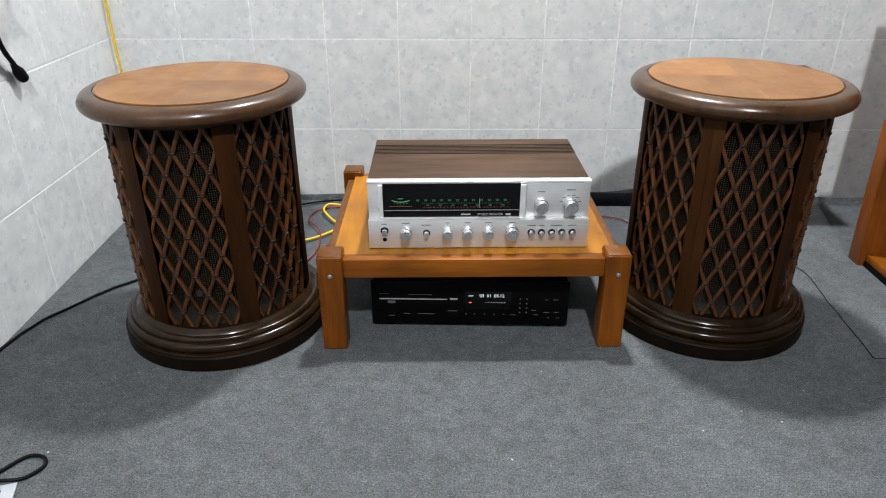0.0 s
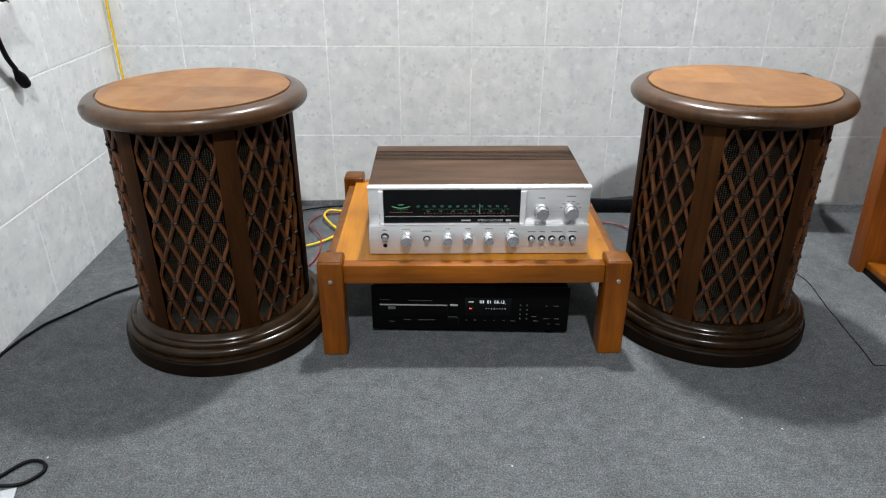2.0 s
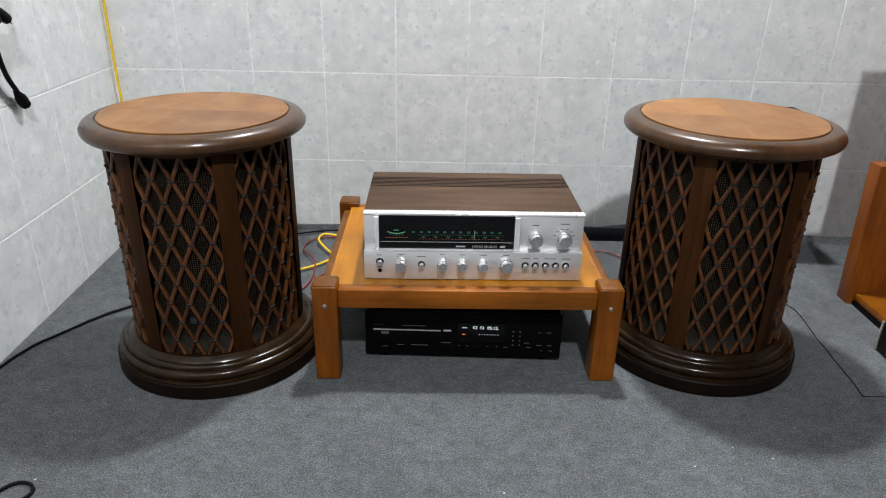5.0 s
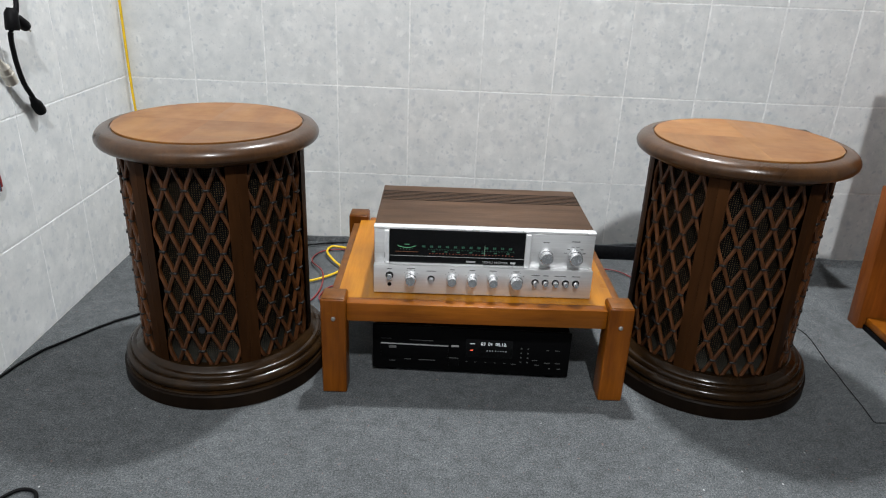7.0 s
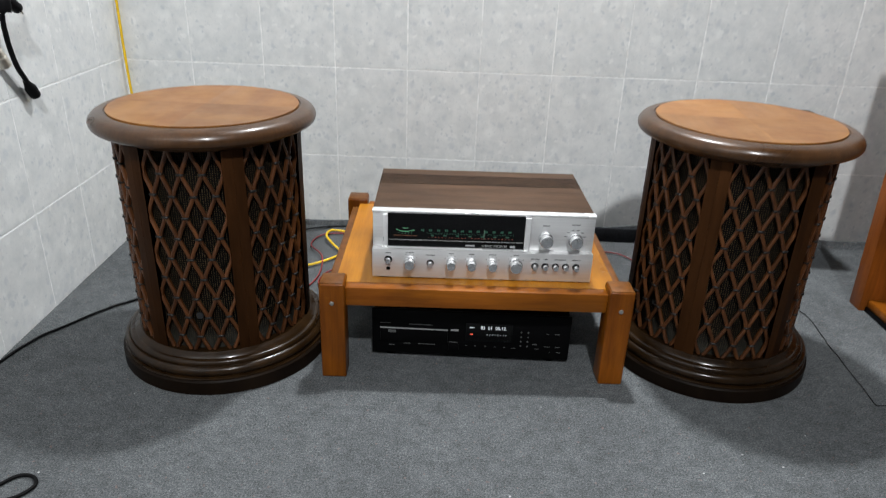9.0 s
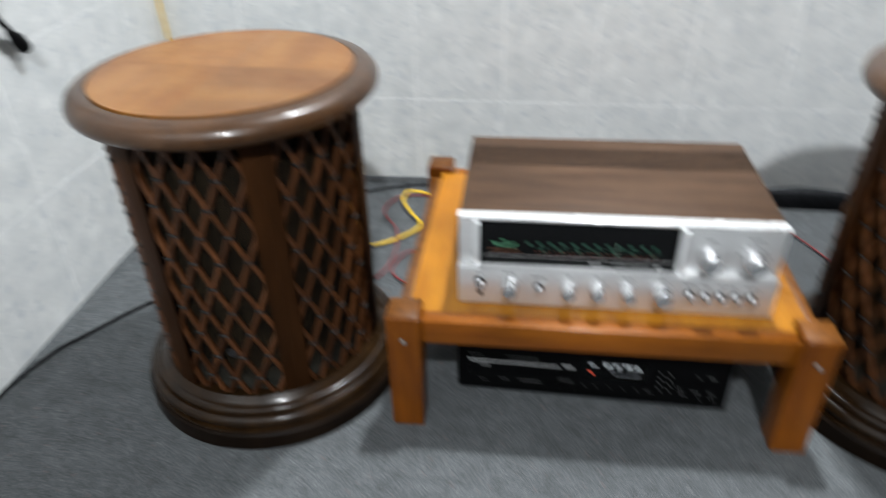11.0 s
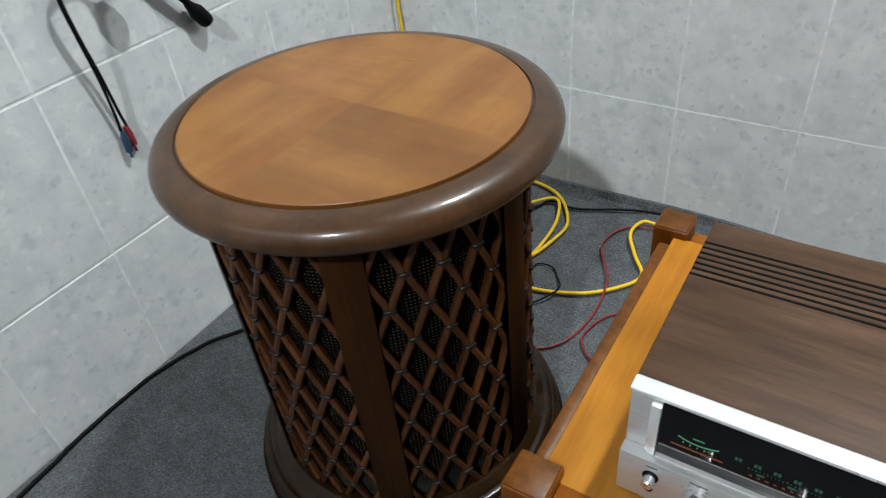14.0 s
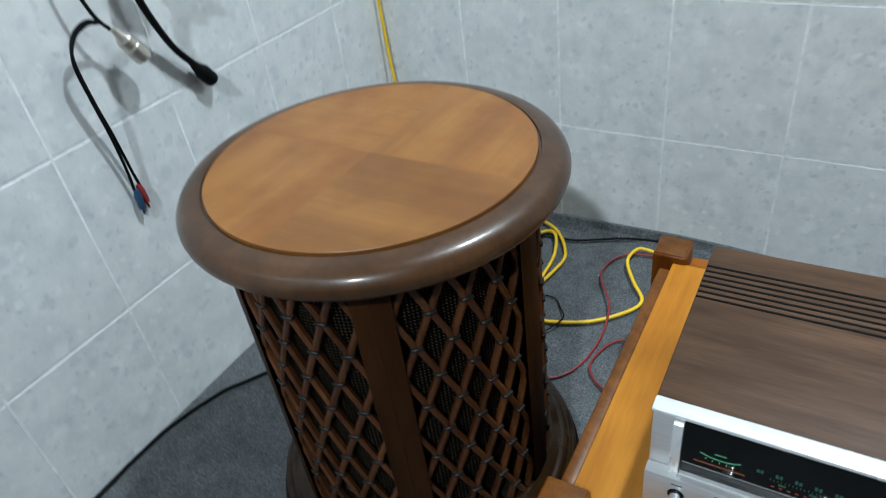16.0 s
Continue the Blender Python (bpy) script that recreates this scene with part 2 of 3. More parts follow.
GLASS = plain("black_dial_glass", (0.0015, 0.0015, 0.0017), 0.10, spec=0.35, vary=0.1)
RUBBER = plain("black_cable_rubber", (0.004, 0.004, 0.0045), 0.5, spec=0.1, vary=0.2)
YELLOW = plain("yellow_cable_sheath", (0.78, 0.50, 0.012), 0.4, vary=0.15)
RED = plain("red_cable_sheath", (0.22, 0.018, 0.02), 0.42, vary=0.2)
BLUEPLUG = plain("blue_plug_plastic", (0.02, 0.05, 0.10), 0.4)
NICKEL = plain("nickel_plug_shell", (0.72, 0.67, 0.58), 0.3, 0.8, vary=0.2)
STEEL = plain("dull_steel", (0.30, 0.29, 0.27), 0.5, 0.7, vary=0.3)
PALEPRINT = plain("pale_grey_print", (0.34, 0.34, 0.34), 0.5)
DARKPRINT = plain("dark_grey_print", (0.10, 0.10, 0.10), 0.5)
ORANGEBOX = wood("orange_stained_board", (0.155, 0.038, 0.0045), (0.27, 0.076, 0.009), (30, 30, 3), 0.35, spec=0.2, coat=0.1, blotch=0.6)
# White card greyed down: the shadow it lies in is part of the colour.
CARD = plain("glossy_white_card_shaded", (0.42, 0.44, 0.46), 0.25, vary=0.05)
CARDBLUE = plain("blue_card_print", (0.03, 0.10, 0.30), 0.3)
CARDYELLOW = plain("yellow_card_print", (0.75, 0.55, 0.05), 0.3)
GREENGLOW = glow("green_dial_light", (0.22, 0.75, 0.40), 0.42)
DIMGREEN = glow("dim_green_dial_light", (0.02, 0.30, 0.17), 0.22)
DIALWHITE = glow("pale_green_dial_light", (0.5, 0.8, 0.6), 0.35)
REDGLOW = glow("red_dial_light", (0.9, 0.16, 0.05), 0.3)
WHITEGLOW = glow("white_display_light", (0.85, 0.92, 1.0), 0.6)
DIGITS = glow("white_digit_light", (0.9, 0.95, 1.0), 1.0)
ORANGEGLOW = glow("orange_meter_light", (1.0, 0.30, 0.08), 0.16)
REDLED = glow("red_display_light", (1.0, 0.12, 0.06), 1.4)


# ---- mesh helpers ----
def mesh_of(name, bm, material, smooth=30):
    bmesh.ops.recalc_face_normals(bm, faces=bm.faces)
    me = bpy.data.meshes.new(name)
    for f in bm.faces:
        f.smooth = smooth > 0
    bm.to_mesh(me)
    bm.free()
    if smooth:
        me.set_sharp_from_angle(angle=radians(smooth))
    me.materials.append(material)
    return me


def part(name, bm, material, parent=None, label="", m=None, smooth=30):
    me = bm if isinstance(bm, bpy.types.Mesh) else mesh_of(name, bm, material, smooth)
    ob = new(name, me)
    if m is not None:
        ob.matrix_basis = m
    if parent is not None:
        ob.parent = parent
    if label:
        tagged(ob, label)
    return ob


def thing(name, label, category, m=None, group="", kind=""):
    ob = new(name)
    ob.empty_display_size = 0.1
    if m is not None:
        ob.matrix_basis = m
    return tagged(ob, label, category, group, kind)


def box(x0, x1, y0, y1, z0, z1, bevel=0.0, seg=2, bm=None):
    own = bm is None
    bm = bmesh.new() if own else bm
    made = bmesh.ops.create_cube(bm, size=1.0)
    bmesh.ops.transform(bm, verts=made["verts"], matrix=Matrix.Translation(((x0 + x1) / 2, (y0 + y1) / 2, (z0 + z1) / 2)) @ Matrix.Diagonal((abs(x1 - x0), abs(y1 - y0), abs(z1 - z0), 1)))
    if bevel:
        edges = {e for v in made["verts"] for e in v.link_edges}
        bmesh.ops.bevel(bm, geom=list(edges), offset=bevel, segments=seg, affect="EDGES", profile=0.5)
    return bm


def lathe(profile, steps=96, a0=0.0, a1=2 * math.pi, bm=None, axis="z"):
    """Turns (radius, height) pairs round the z axis, or round -y for knobs."""
    bm = bm or bmesh.new()
    full = abs(a1 - a0 - 2 * math.pi) < 1e-6
    rings = []
    for i in range(steps if full else steps + 1):
        a = a0 + (a1 - a0) * i / steps
        ring = []
        for r, h in profile:
            co = (r * math.cos(a), r * math.sin(a), h) if axis == "z" else (r * math.cos(a), -h, r * math.sin(a))
            ring.append(bm.verts.new(co))
        rings.append(ring)
    n = len(rings)
    for i in range(n if full else n - 1):
        a, b = rings[i], rings[(i + 1) % n]
        for j in range(len(profile) - 1):
            bm.faces.new((a[j], b[j], b[j + 1], a[j + 1]))
    bmesh.ops.remove_doubles(bm, verts=bm.verts, dist=1e-6)
    return bm


def spline(pts, per=8):
    """A smooth line through the points."""
    p = [Vector(q) for q in pts]
    p = [2 * p[0] - p[1]] + p + [2 * p[-1] - p[-2]]
    out = []
    for i in range(1, len(p) - 2):
        for k in range(per):
            t = k / per
            a, b, c, d = p[i - 1], p[i], p[i + 1], p[i + 2]
            out.append(0.5 * (2 * b + (c - a) * t + (2 * a - 5 * b + 4 * c - d) * t * t + (3 * b - a - 3 * c + d) * t ** 3))
    return out + [p[-2]]


def tube(pts, r, sides=8, per=8, bm=None, wobble=0.0):
    bm = bm or bmesh.new()
    line = spline(pts, per)
    rings = []
    for i, q in enumerate(line):
        d = (line[min(i + 1, len(line) - 1)] - line[max(i - 1, 0)]).normalized()
        side = d.cross(Vector((0.13, 0.21, 0.97))).normalized()
        up = side.cross(d)
        q = q + Vector((noise.noise(q * 25), noise.noise(q * 25 + Vector((7, 0, 0))), 0)) * wobble
        rings.append([bm.verts.new(q + r * (math.cos(a) * side + math.sin(a) * up)) for a in (2 * math.pi * k / sides for k in range(sides))])
    for a, b in zip(rings, rings[1:]):
        for k in range(sides):
            bm.faces.new((a[k], a[(k + 1) % sides], b[(k + 1) % sides], b[k]))
    bm.faces.new(rings[0])
    bm.faces.new(rings[-1])
    return bm


def text_mesh(words, size, material, name="lettering", thick=0.0002):
    cu = bpy.data.curves.new(name, "FONT")
    cu.body, cu.size, cu.extrude, cu.align_x, cu.align_y = words, size, thick, "CENTER", "CENTER"
    tmp = new(name, cu)
    me = bpy.data.meshes.new_from_object(tmp.evaluated_get(bpy.context.evaluated_depsgraph_get()))
    bpy.data.objects.remove(tmp)
    me.materials.clear()
    me.materials.append(material)
    return me


# ---- the room ----
LEFT, BACK, RIGHT, NEAR, TOP = -0.99, 2.0, 2.3, -2.0, 3.2
TW, TH, GAP, DEEP = 0.2, 0.25267, 0.0038, 0.0010
WEST_TURN = 1.03
ROWS_Z = [0.0, 0.228] + [0.228 + TH * k for k in range(1, 11)] + [TOP]

floor = part("floor", box(LEFT - 0.2, RIGHT + 0.2, NEAR - 0.2, BACK + 0.2, -0.12, 0.0), CARPET)
tagged(floor, "dark grey felt carpet with specks of white lint", "floor", kind="structure")
ceiling = part("ceiling", box(LEFT - 0.2, RIGHT + 0.2, NEAR - 0.2, BACK + 0.2, TOP, TOP + 0.15), PLASTER)
tagged(ceiling, "plain grey plaster ceiling", "ceiling", kind="structure")
wall_back = part("wall_north", box(LEFT - 0.15, RIGHT + 0.15, BACK + DEEP - 0.0003, BACK + 0.15, 0.0, TOP), GROUT)
tagged(wall_back, "wall of pale grey mottled tiles with white grout", "wall", kind="structure")
wall_left = part("wall_west", box(-0.15, 0.0003 - DEEP, NEAR - BACK, DEEP - 0.003, 0.0, TOP), GROUT, None, "", pose(LEFT, BACK, 0, 0, 0, WEST_TURN))
tagged(wall_left, "wall of pale grey mottled tiles with white grout", "wall", kind="structure")
wall_right = part("wall_east", box(RIGHT, RIGHT + 0.15, NEAR, BACK, 0.0, TOP), PLASTER)
tagged(wall_right, "plain grey plastered wall", "wall", kind="structure")
wall_near = part("wall_south", box(LEFT - 0.15, RIGHT + 0.15, NEAR - 0.15, NEAR, 0.0, TOP), PLASTER)
tagged(wall_near, "plain grey plastered wall", "wall", kind="structure")


# ---- drum loudspeakers ----
PITCH, ROW = radians(6.3), 0.0405
STILE = radians(6.3)
TIE_TOP = 0.431


def strip_mesh(parity):
    """One bent wooden strip that swings between two columns of ties."""
    bm = bmesh.new()
    rings = []
    half_w, r0, r1 = 0.0035, 0.1652, 0.1712
    zs = []
    for k in range(-1, 10):
        here, there = (k + parity) % 2, (k + 1 + parity) % 2
        for n in range(8):
            u = n / 8
            ease = 0.42 * u + 0.58 * u * u * (3 - 2 * u)
            ang = here + (there - here) * ease
            zs.append((TIE_TOP - ROW * (k + u), (ang * 0.80 + 0.10) * PITCH))
    zs = [q for q in zs if 0.074 < q[0] < 0.478]
    for i, (z, a) in enumerate(zs):
        za, aa = zs[max(i - 1, 0)]
        zb, ab = zs[min(i + 1, len(zs) - 1)]
        slope = math.hypot((ab - aa) * 0.165, zb - za) / max(abs(zb - za), 1e-5)
        w = half_w * min(slope, 1.6) / 0.165
        rings.append([bm.verts.new((r * math.cos(a + s * w), r * math.sin(a + s * w), z)) for r, s in ((r0, -0.8), (r1 - 0.001, -1), (r1 + 0.0012, -0.35), (r1 + 0.0012, 0.35), (r1 - 0.001, 1), (r0, 0.8))])
    for a, b in zip(rings, rings[1:]):
        for k in range(6):
            bm.faces.new((a[k], a[(k + 1) % 6], b[(k + 1) % 6], b[k]))
    bm.faces.new(rings[0])
    bm.faces.new(rings[-1])
    return mesh_of("lattice_strip", bm, STRIP, 50)


STRIPS = [strip_mesh(0), strip_mesh(1)]
tie_bm = bmesh.new()
box(0.1655, 0.1745, -0.0064, 0.0064, -0.0022, 0.0022, 0.0012, 1, tie_bm)
TIE_MESH = mesh_of("tie", tie_bm, TIE, 40)


def quarter_mesh():
    bm = lathe([(0.0, 0.0), (0.0, 0.0044), (0.0012, 0.0044), (0.1736, 0.0044), (0.1742, 0.0038), (0.1742, 0.0)], 40, 0.0, math.pi / 2)
    return mesh_of("veneer_quarter", bm, VENEER, 30)


QUARTER = quarter_mesh()


def rim_profile():
    """A rounded outer edge under a nearly flat, slightly falling top."""
    pts = [(0.150, 0.472), (0.172, 0.472), (0.176, 0.475), (0.179, 0.480), (0.186, 0.4825)]
    for k in range(0, 11):
        a = radians(-75 + 112 * k / 10)
        pts.append((0.1937 + 0.0128 * math.cos(a), 0.4957 + 0.0128 * math.sin(a)))
    return pts + [(0.2020, 0.5064), (0.1985, 0.5096), (0.194, 0.5119), (0.188, 0.5136), (0.182, 0.5147), (0.1775, 0.5147), (0.1768, 0.5125), (0.0, 0.5125)]


def base_profile():
    """Ledge over the plinth, a full lower bead, a fine groove, a smaller upper bead and a sloped shelf."""
    pts = [(0.0, 0.030), (0.2085, 0.0305), (0.2095, 0.0325), (0.2085, 0.0350), (0.2020, 0.0358)]
    for k in range(0, 9):
        a = radians(-70 + 145 * k / 8)
        pts.append((0.1975 + 0.0105 * math.cos(a), 0.0455 + 0.0100 * math.sin(a)))
    pts.append((0.1965, 0.0545))
    for k in range(0, 6):
        a = radians(-25 + 105 * k / 5)
        pts.append((0.1895 + 0.0075 * math.cos(a), 0.0580 + 0.0072 * math.sin(a)))
    return pts + [(0.1865, 0.0655), (0.184, 0.0685), (0.1795, 0.0715), (0.176, 0.0745), (0.150, 0.0745)]


def drum_loudspeaker(x, y, turn, top_turn, label):
    sp = thing("drum_loudspeaker", label, "loudspeaker", pose(x, y, 0, 0, 0, turn), "pair of drum loudspeakers")
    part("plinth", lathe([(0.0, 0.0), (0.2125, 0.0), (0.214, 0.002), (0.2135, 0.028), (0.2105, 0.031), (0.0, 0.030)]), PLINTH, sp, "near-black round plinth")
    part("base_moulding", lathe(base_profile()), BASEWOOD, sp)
    cloth = bmesh.new()
    lathe([(0.1605, 0.072), (0.1605, 0.474)], 96, 0, 2 * math.pi, cloth)
    uv = cloth.loops.layers.uv.new("uv")
    for f in cloth.faces:
        mid = math.atan2(f.calc_center_median().y, f.calc_center_median().x)
        for lp in f.loops:
            a = math.atan2(lp.vert.co.y, lp.vert.co.x)
            a = mid + (a - mid + math.pi) % (2 * math.pi) - math.pi
            lp[uv].uv = (a * 0.1605, lp.vert.co.z)
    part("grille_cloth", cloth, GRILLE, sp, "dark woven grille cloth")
    part("badge", lathe([(0.0, 0.0012), (0.0048, 0.0012), (0.0052, 0.0022), (0.0066, 0.0022), (0.0072, 0.0), (0.0, 0.0)], 24, axis="y"), BADGE, sp, "small round dark metal badge on the cloth", pose(0.1608 * math.cos(radians(-90)), 0.1608 * math.sin(radians(-90)), 0.147))
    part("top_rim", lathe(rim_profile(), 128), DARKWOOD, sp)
    for k in range(4):
        part("veneer_quarter", QUARTER, VENEER, sp, "", pose(0, 0, 0.5126, 0, 0, top_turn + 90 * k))
    for k in range(6):
        a = radians(60 * k)
        for half in (-1, 1):
            lo, hi = sorted((a + half * 0.0006, a + half * STILE))
            bm = lathe([(0.157, 0.073), (0.1742, 0.073), (0.1755, 0.0755), (0.1755, 0.473), (0.157, 0.473)], 4, lo, hi)
            bmesh.ops.holes_fill(bm, edges=[e for e in bm.edges if e.is_boundary])
            part("stile", bm, STILEWOOD, sp)
        for j in range(8):
            first = 60 * k + 30 + math.degrees(PITCH) * (j - 4)
            part("lattice_strip", STRIPS[j % 2], STRIP, sp, "", pose(0, 0, 0, 0, 0, first))
        for row in range(0, 9):
            for j in range(1, 8):
                if (j + row) % 2 == 0:
                    ang = 60 * k + 30 + math.degrees(PITCH) * (j - 4)
                    part("tie", TIE_MESH, TIE, sp, "", pose(0, 0, TIE_TOP - ROW * row, 0, 0, ang))
    return sp


drum_loudspeaker(-0.538, 1.354, 1.5, -1.5, "dark brown round drum loudspeaker with lattice sides beside the tiled corner")
drum_loudspeaker(0.507, 1.399, -62.0, 57.0, "dark brown round drum loudspeaker with lattice sides beside the orange cabinet")

# ---- bench ----
bench = thing("low_bench", "low honey-coloured varnished pine bench with square legs", "bench", pose(-0.007, 1.226, 0, 0, 0, 1.3))
for lx in (-0.304, 0.255):
    for ly in (0.0, 0.466):
        fx = lx - 0.003 if lx < 0 < ly else lx
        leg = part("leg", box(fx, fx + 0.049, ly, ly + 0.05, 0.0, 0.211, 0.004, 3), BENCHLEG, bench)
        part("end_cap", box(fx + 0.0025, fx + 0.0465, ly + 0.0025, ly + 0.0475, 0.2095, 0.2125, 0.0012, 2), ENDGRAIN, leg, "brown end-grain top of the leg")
        if ly == 0.0:
            part("bolt", lathe([(0.0, 0.004), (0.003, 0.004), (0.0042, 0.003), (0.0046, 0.0), (0.0, 0.0)], 16, axis="y"), STEEL, leg, "small steel bolt head", pose(lx + 0.025, ly + 0.0005, 0.170))
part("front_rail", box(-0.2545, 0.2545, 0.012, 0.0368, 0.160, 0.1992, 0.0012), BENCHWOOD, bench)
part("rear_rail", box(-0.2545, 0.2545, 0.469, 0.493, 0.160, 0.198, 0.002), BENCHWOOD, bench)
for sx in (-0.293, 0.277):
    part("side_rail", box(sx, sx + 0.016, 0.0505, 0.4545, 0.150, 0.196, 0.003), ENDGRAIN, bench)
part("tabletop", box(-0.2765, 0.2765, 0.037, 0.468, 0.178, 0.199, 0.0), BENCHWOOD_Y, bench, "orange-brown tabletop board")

# ---- stereo receiver ----
rc = thing("stereo_receiver", "vintage silver stereo receiver with walnut cover and lit green dial", "stereo receiver", pose(0.002, 1.290, 0.1995, 0, 0, 1.4))

WIDE, SET_BACK, UP, LOW = 1.018, 0.011, -0.0115, -0.0073


def rbox(name, x0, x1, y0, y1, z0, z1, material, parent=None, label="", bevel=0.0, seg=2):
    """A box of the receiver; z counted from the tabletop."""
    return part(name, box(WIDE * x0, WIDE * x1, y0, y1, z0, z1, bevel, seg), material, parent or rc, label)


def upper(name, x0, x1, y0, y1, z0, z1, material, label="", bevel=0.0):
    """A box of the upper front, which stands back from the lower panel."""
    return rbox(name, x0, x1, y0 + SET_BACK, y1 + SET_BACK, z0 + UP, z1 + UP, material, None, label, bevel)


cover = rbox("cover", -0.2135, 0.2135, 0.027, 0.280, 0.006, 0.1350, WALNUT, label="walnut-grained cover", bevel=0.002)
for k in range(7):
    yy = 0.180 + 0.0094 * k
    rbox("vent_slot", -0.2125, 0.2125, yy, yy + 0.0030, 0.1342, 0.1356, BLACK, cover)
rbox("faceplate", -0.2125, 0.2125, SET_BACK, SET_BACK + 0.015, 0.004, 0.1330, BRUSHED, label="brushed aluminium faceplate", bevel=0.0015)
upper("top_bar", -0.2138, 0.2138, -0.003, 0.0155, 0.1450, 0.1500, POLISHED, "bright polished top edge", 0.002)
rbox("lower_panel", -0.2128, 0.2128, -0.0035, SET_BACK - 0.0005, 0.0015, 0.0615, BRUSHED, bevel=0.001)
rbox("bottom_lip", -0.2115, 0.2115, -0.001, 0.010, 0.0003, 0.0013, BLACK)
upper("dial_frame", -0.1925, -0.1835, -0.0085, -0.0005, 0.0735, 0.1435, POLISHED, "bright dial frame", 0.001)
upper("dial_frame", 0.0785, 0.0890, -0.0085, -0.0005, 0.0735, 0.1435, POLISHED, "bright dial frame", 0.001)
upper("dial_frame", -0.1830, 0.0780, -0.0075, -0.0005, 0.0735, 0.0750, POLISHED, "", 0.0006)
dial = part("dial_window", box(-0.1833, 0.0783, -0.0028, -0.0006, 0.0752, 0.1440), GLASS, rc, "black glass dial window", pose(0, SET_BACK, UP) @ Matrix.Diagonal((WIDE, 1, 1, 1)))
upper("tuning_panel", 0.0905, 0.2120, -0.0028, -0.0004, 0.0745, 0.1440, BRUSHED, "", 0.0008)
upper("panel_ledge", 0.0905, 0.2120, -0.006, -0.0006, 0.0732, 0.0742, POLISHED)
part("dial_rule", box(-0.182, 0.0775, -0.0034, -0.0029, 0.0890, 0.0900), PALEPRINT, dial, "", None, 0)

# tuning meter: a green arc with ticks
arc = bmesh.new()
cxm, czm, rad = -0.150, 0.148, 0.040
for k in range(12):
    a0, a1 = radians(-115 + 50 * k / 12), radians(-115 + 50 * (k + 1) / 12)
    vs = [arc.verts.new((cxm + r * math.cos(a), -0.0034, czm + r * math.sin(a))) for r, a in ((rad, a0), (rad, a1), (rad + 0.0016, a1), (rad + 0.0016, a0))]
    arc.faces.new(vs)
for k in range(5):
    xx = cxm - 0.012 + 0.006 * k
    box(xx - 0.0005, xx + 0.0005, -0.0035, -0.0033, 0.1025 + 0.0003 * (k - 2) ** 2, 0.1045 + 0.0003 * (k - 2) ** 2, bm=arc)
box(cxm - 0.005, cxm + 0.005, -0.0035, -0.0033, 0.1135, 0.1147, bm=arc)
part("tuning_meter", arc, GREENGLOW, dial, "glowing green meter arc", smooth=0)
scale_top = bmesh.new()
for k in range(12):
    xx = -0.117 + 0.0152 * k
    box(xx - 0.0028, xx - 0.0004, -0.0035, -0.0033, 0.1085, 0.1128, bm=scale_top)
    box(xx + 0.0004, xx + 0.0028, -0.0035, -0.0033, 0.1085, 0.1128, bm=scale_top)
tagged(part("station_scale", scale_top, DIMGREEN, dial, "row of dim green scale marks", smooth=0), kind="stuff")
ticks = bmesh.new()
for k in range(56):
    xx = -0.108 + 0.003 * k
    box(xx - 0.0004, xx + 0.0004, -0.0035, -0.0033, 0.1035, 0.1052 + 0.0008 * (k % 5 == 0), bm=ticks)
tagged(part("scale_ticks", ticks, DIMGREEN, dial, smooth=0), kind="stuff")
lower = bmesh.new()
for k in range(26):
    xx = -0.105 + 0.0064 * k
    box(xx - 0.0014, xx + 0.0014, -0.0035, -0.0033, 0.0955, 0.0964, bm=lower)
tagged(part("scale_line", lower, REDGLOW, dial, "thin red scale line", smooth=0), kind="stuff")
low2 = bmesh.new()
for k in range(7):
    xx = -0.098 + 0.024 * k
    box(xx - 0.003, xx + 0.003, -0.0035, -0.0033, 0.0990, 0.1015, bm=low2)
tagged(part("station_scale", low2, DIMGREEN, dial, smooth=0), kind="stuff")
part("dial_pointer", box(0.0005, 0.0013, -0.0036, -0.0033, 0.0945, 0.1150), DIALWHITE, dial, "thin bright tuning pointer", smooth=0)
part("lettering", text_mesh("STEREO RECEIVER", 0.0062, PALEPRINT), PALEPRINT, dial, "", pose(0.022, -0.0034, 0.0805, 90))
part("emblem", box(-0.034, -0.016, -0.0035, -0.0033, 0.0790, 0.0822), PALEPRINT, dial, smooth=0)
part("emblem", box(0.052, 0.062, -0.0035, -0.0033, 0.0785, 0.0825), PALEPRINT, dial, smooth=0)
part("meter_lamp", box(-0.172, -0.128, -0.0046, -0.0032, 0.0984, 0.0988), ORANGEGLOW, dial, "thin glowing orange line under the meter", smooth=0)


def knob(x, z, r, length, back=0.0, name="knob"):
    prof = [(0.0, length), (r * 0.80, length), (r * 0.86, length - 0.0008), (r * 0.90, length * 0.52), (r * 0.98, length * 0.5), (r, length * 0.46), (r, 0.001), (r * 0.9, 0.0), (0, 0)]
    bm = lathe(prof, 40, axis="y")
    ob = part(name, bm, KNOB, rc, "turned aluminium knob", pose(WIDE * x, back - 0.0036, z))
    mark = box(-0.0005, 0.0005, -length - 0.0004, -length + 0.001, r * 0.3, r * 0.78)
    part("index_mark", mark, DARKPRINT, ob, smooth=0)
    return ob


for x, z, r in ((0.119, 0.1015, 0.0142), (0.1755, 0.1015, 0.0142)):
    knob(x, z + UP, r, 0.024, SET_BACK)
for x, r in ((-0.1405, 0.0115), (-0.0605, 0.0102), (-0.0215, 0.0102), (0.0190, 0.0102), (0.0640, 0.0135)):
    knob(x, 0.0455 + LOW, r, 0.024)


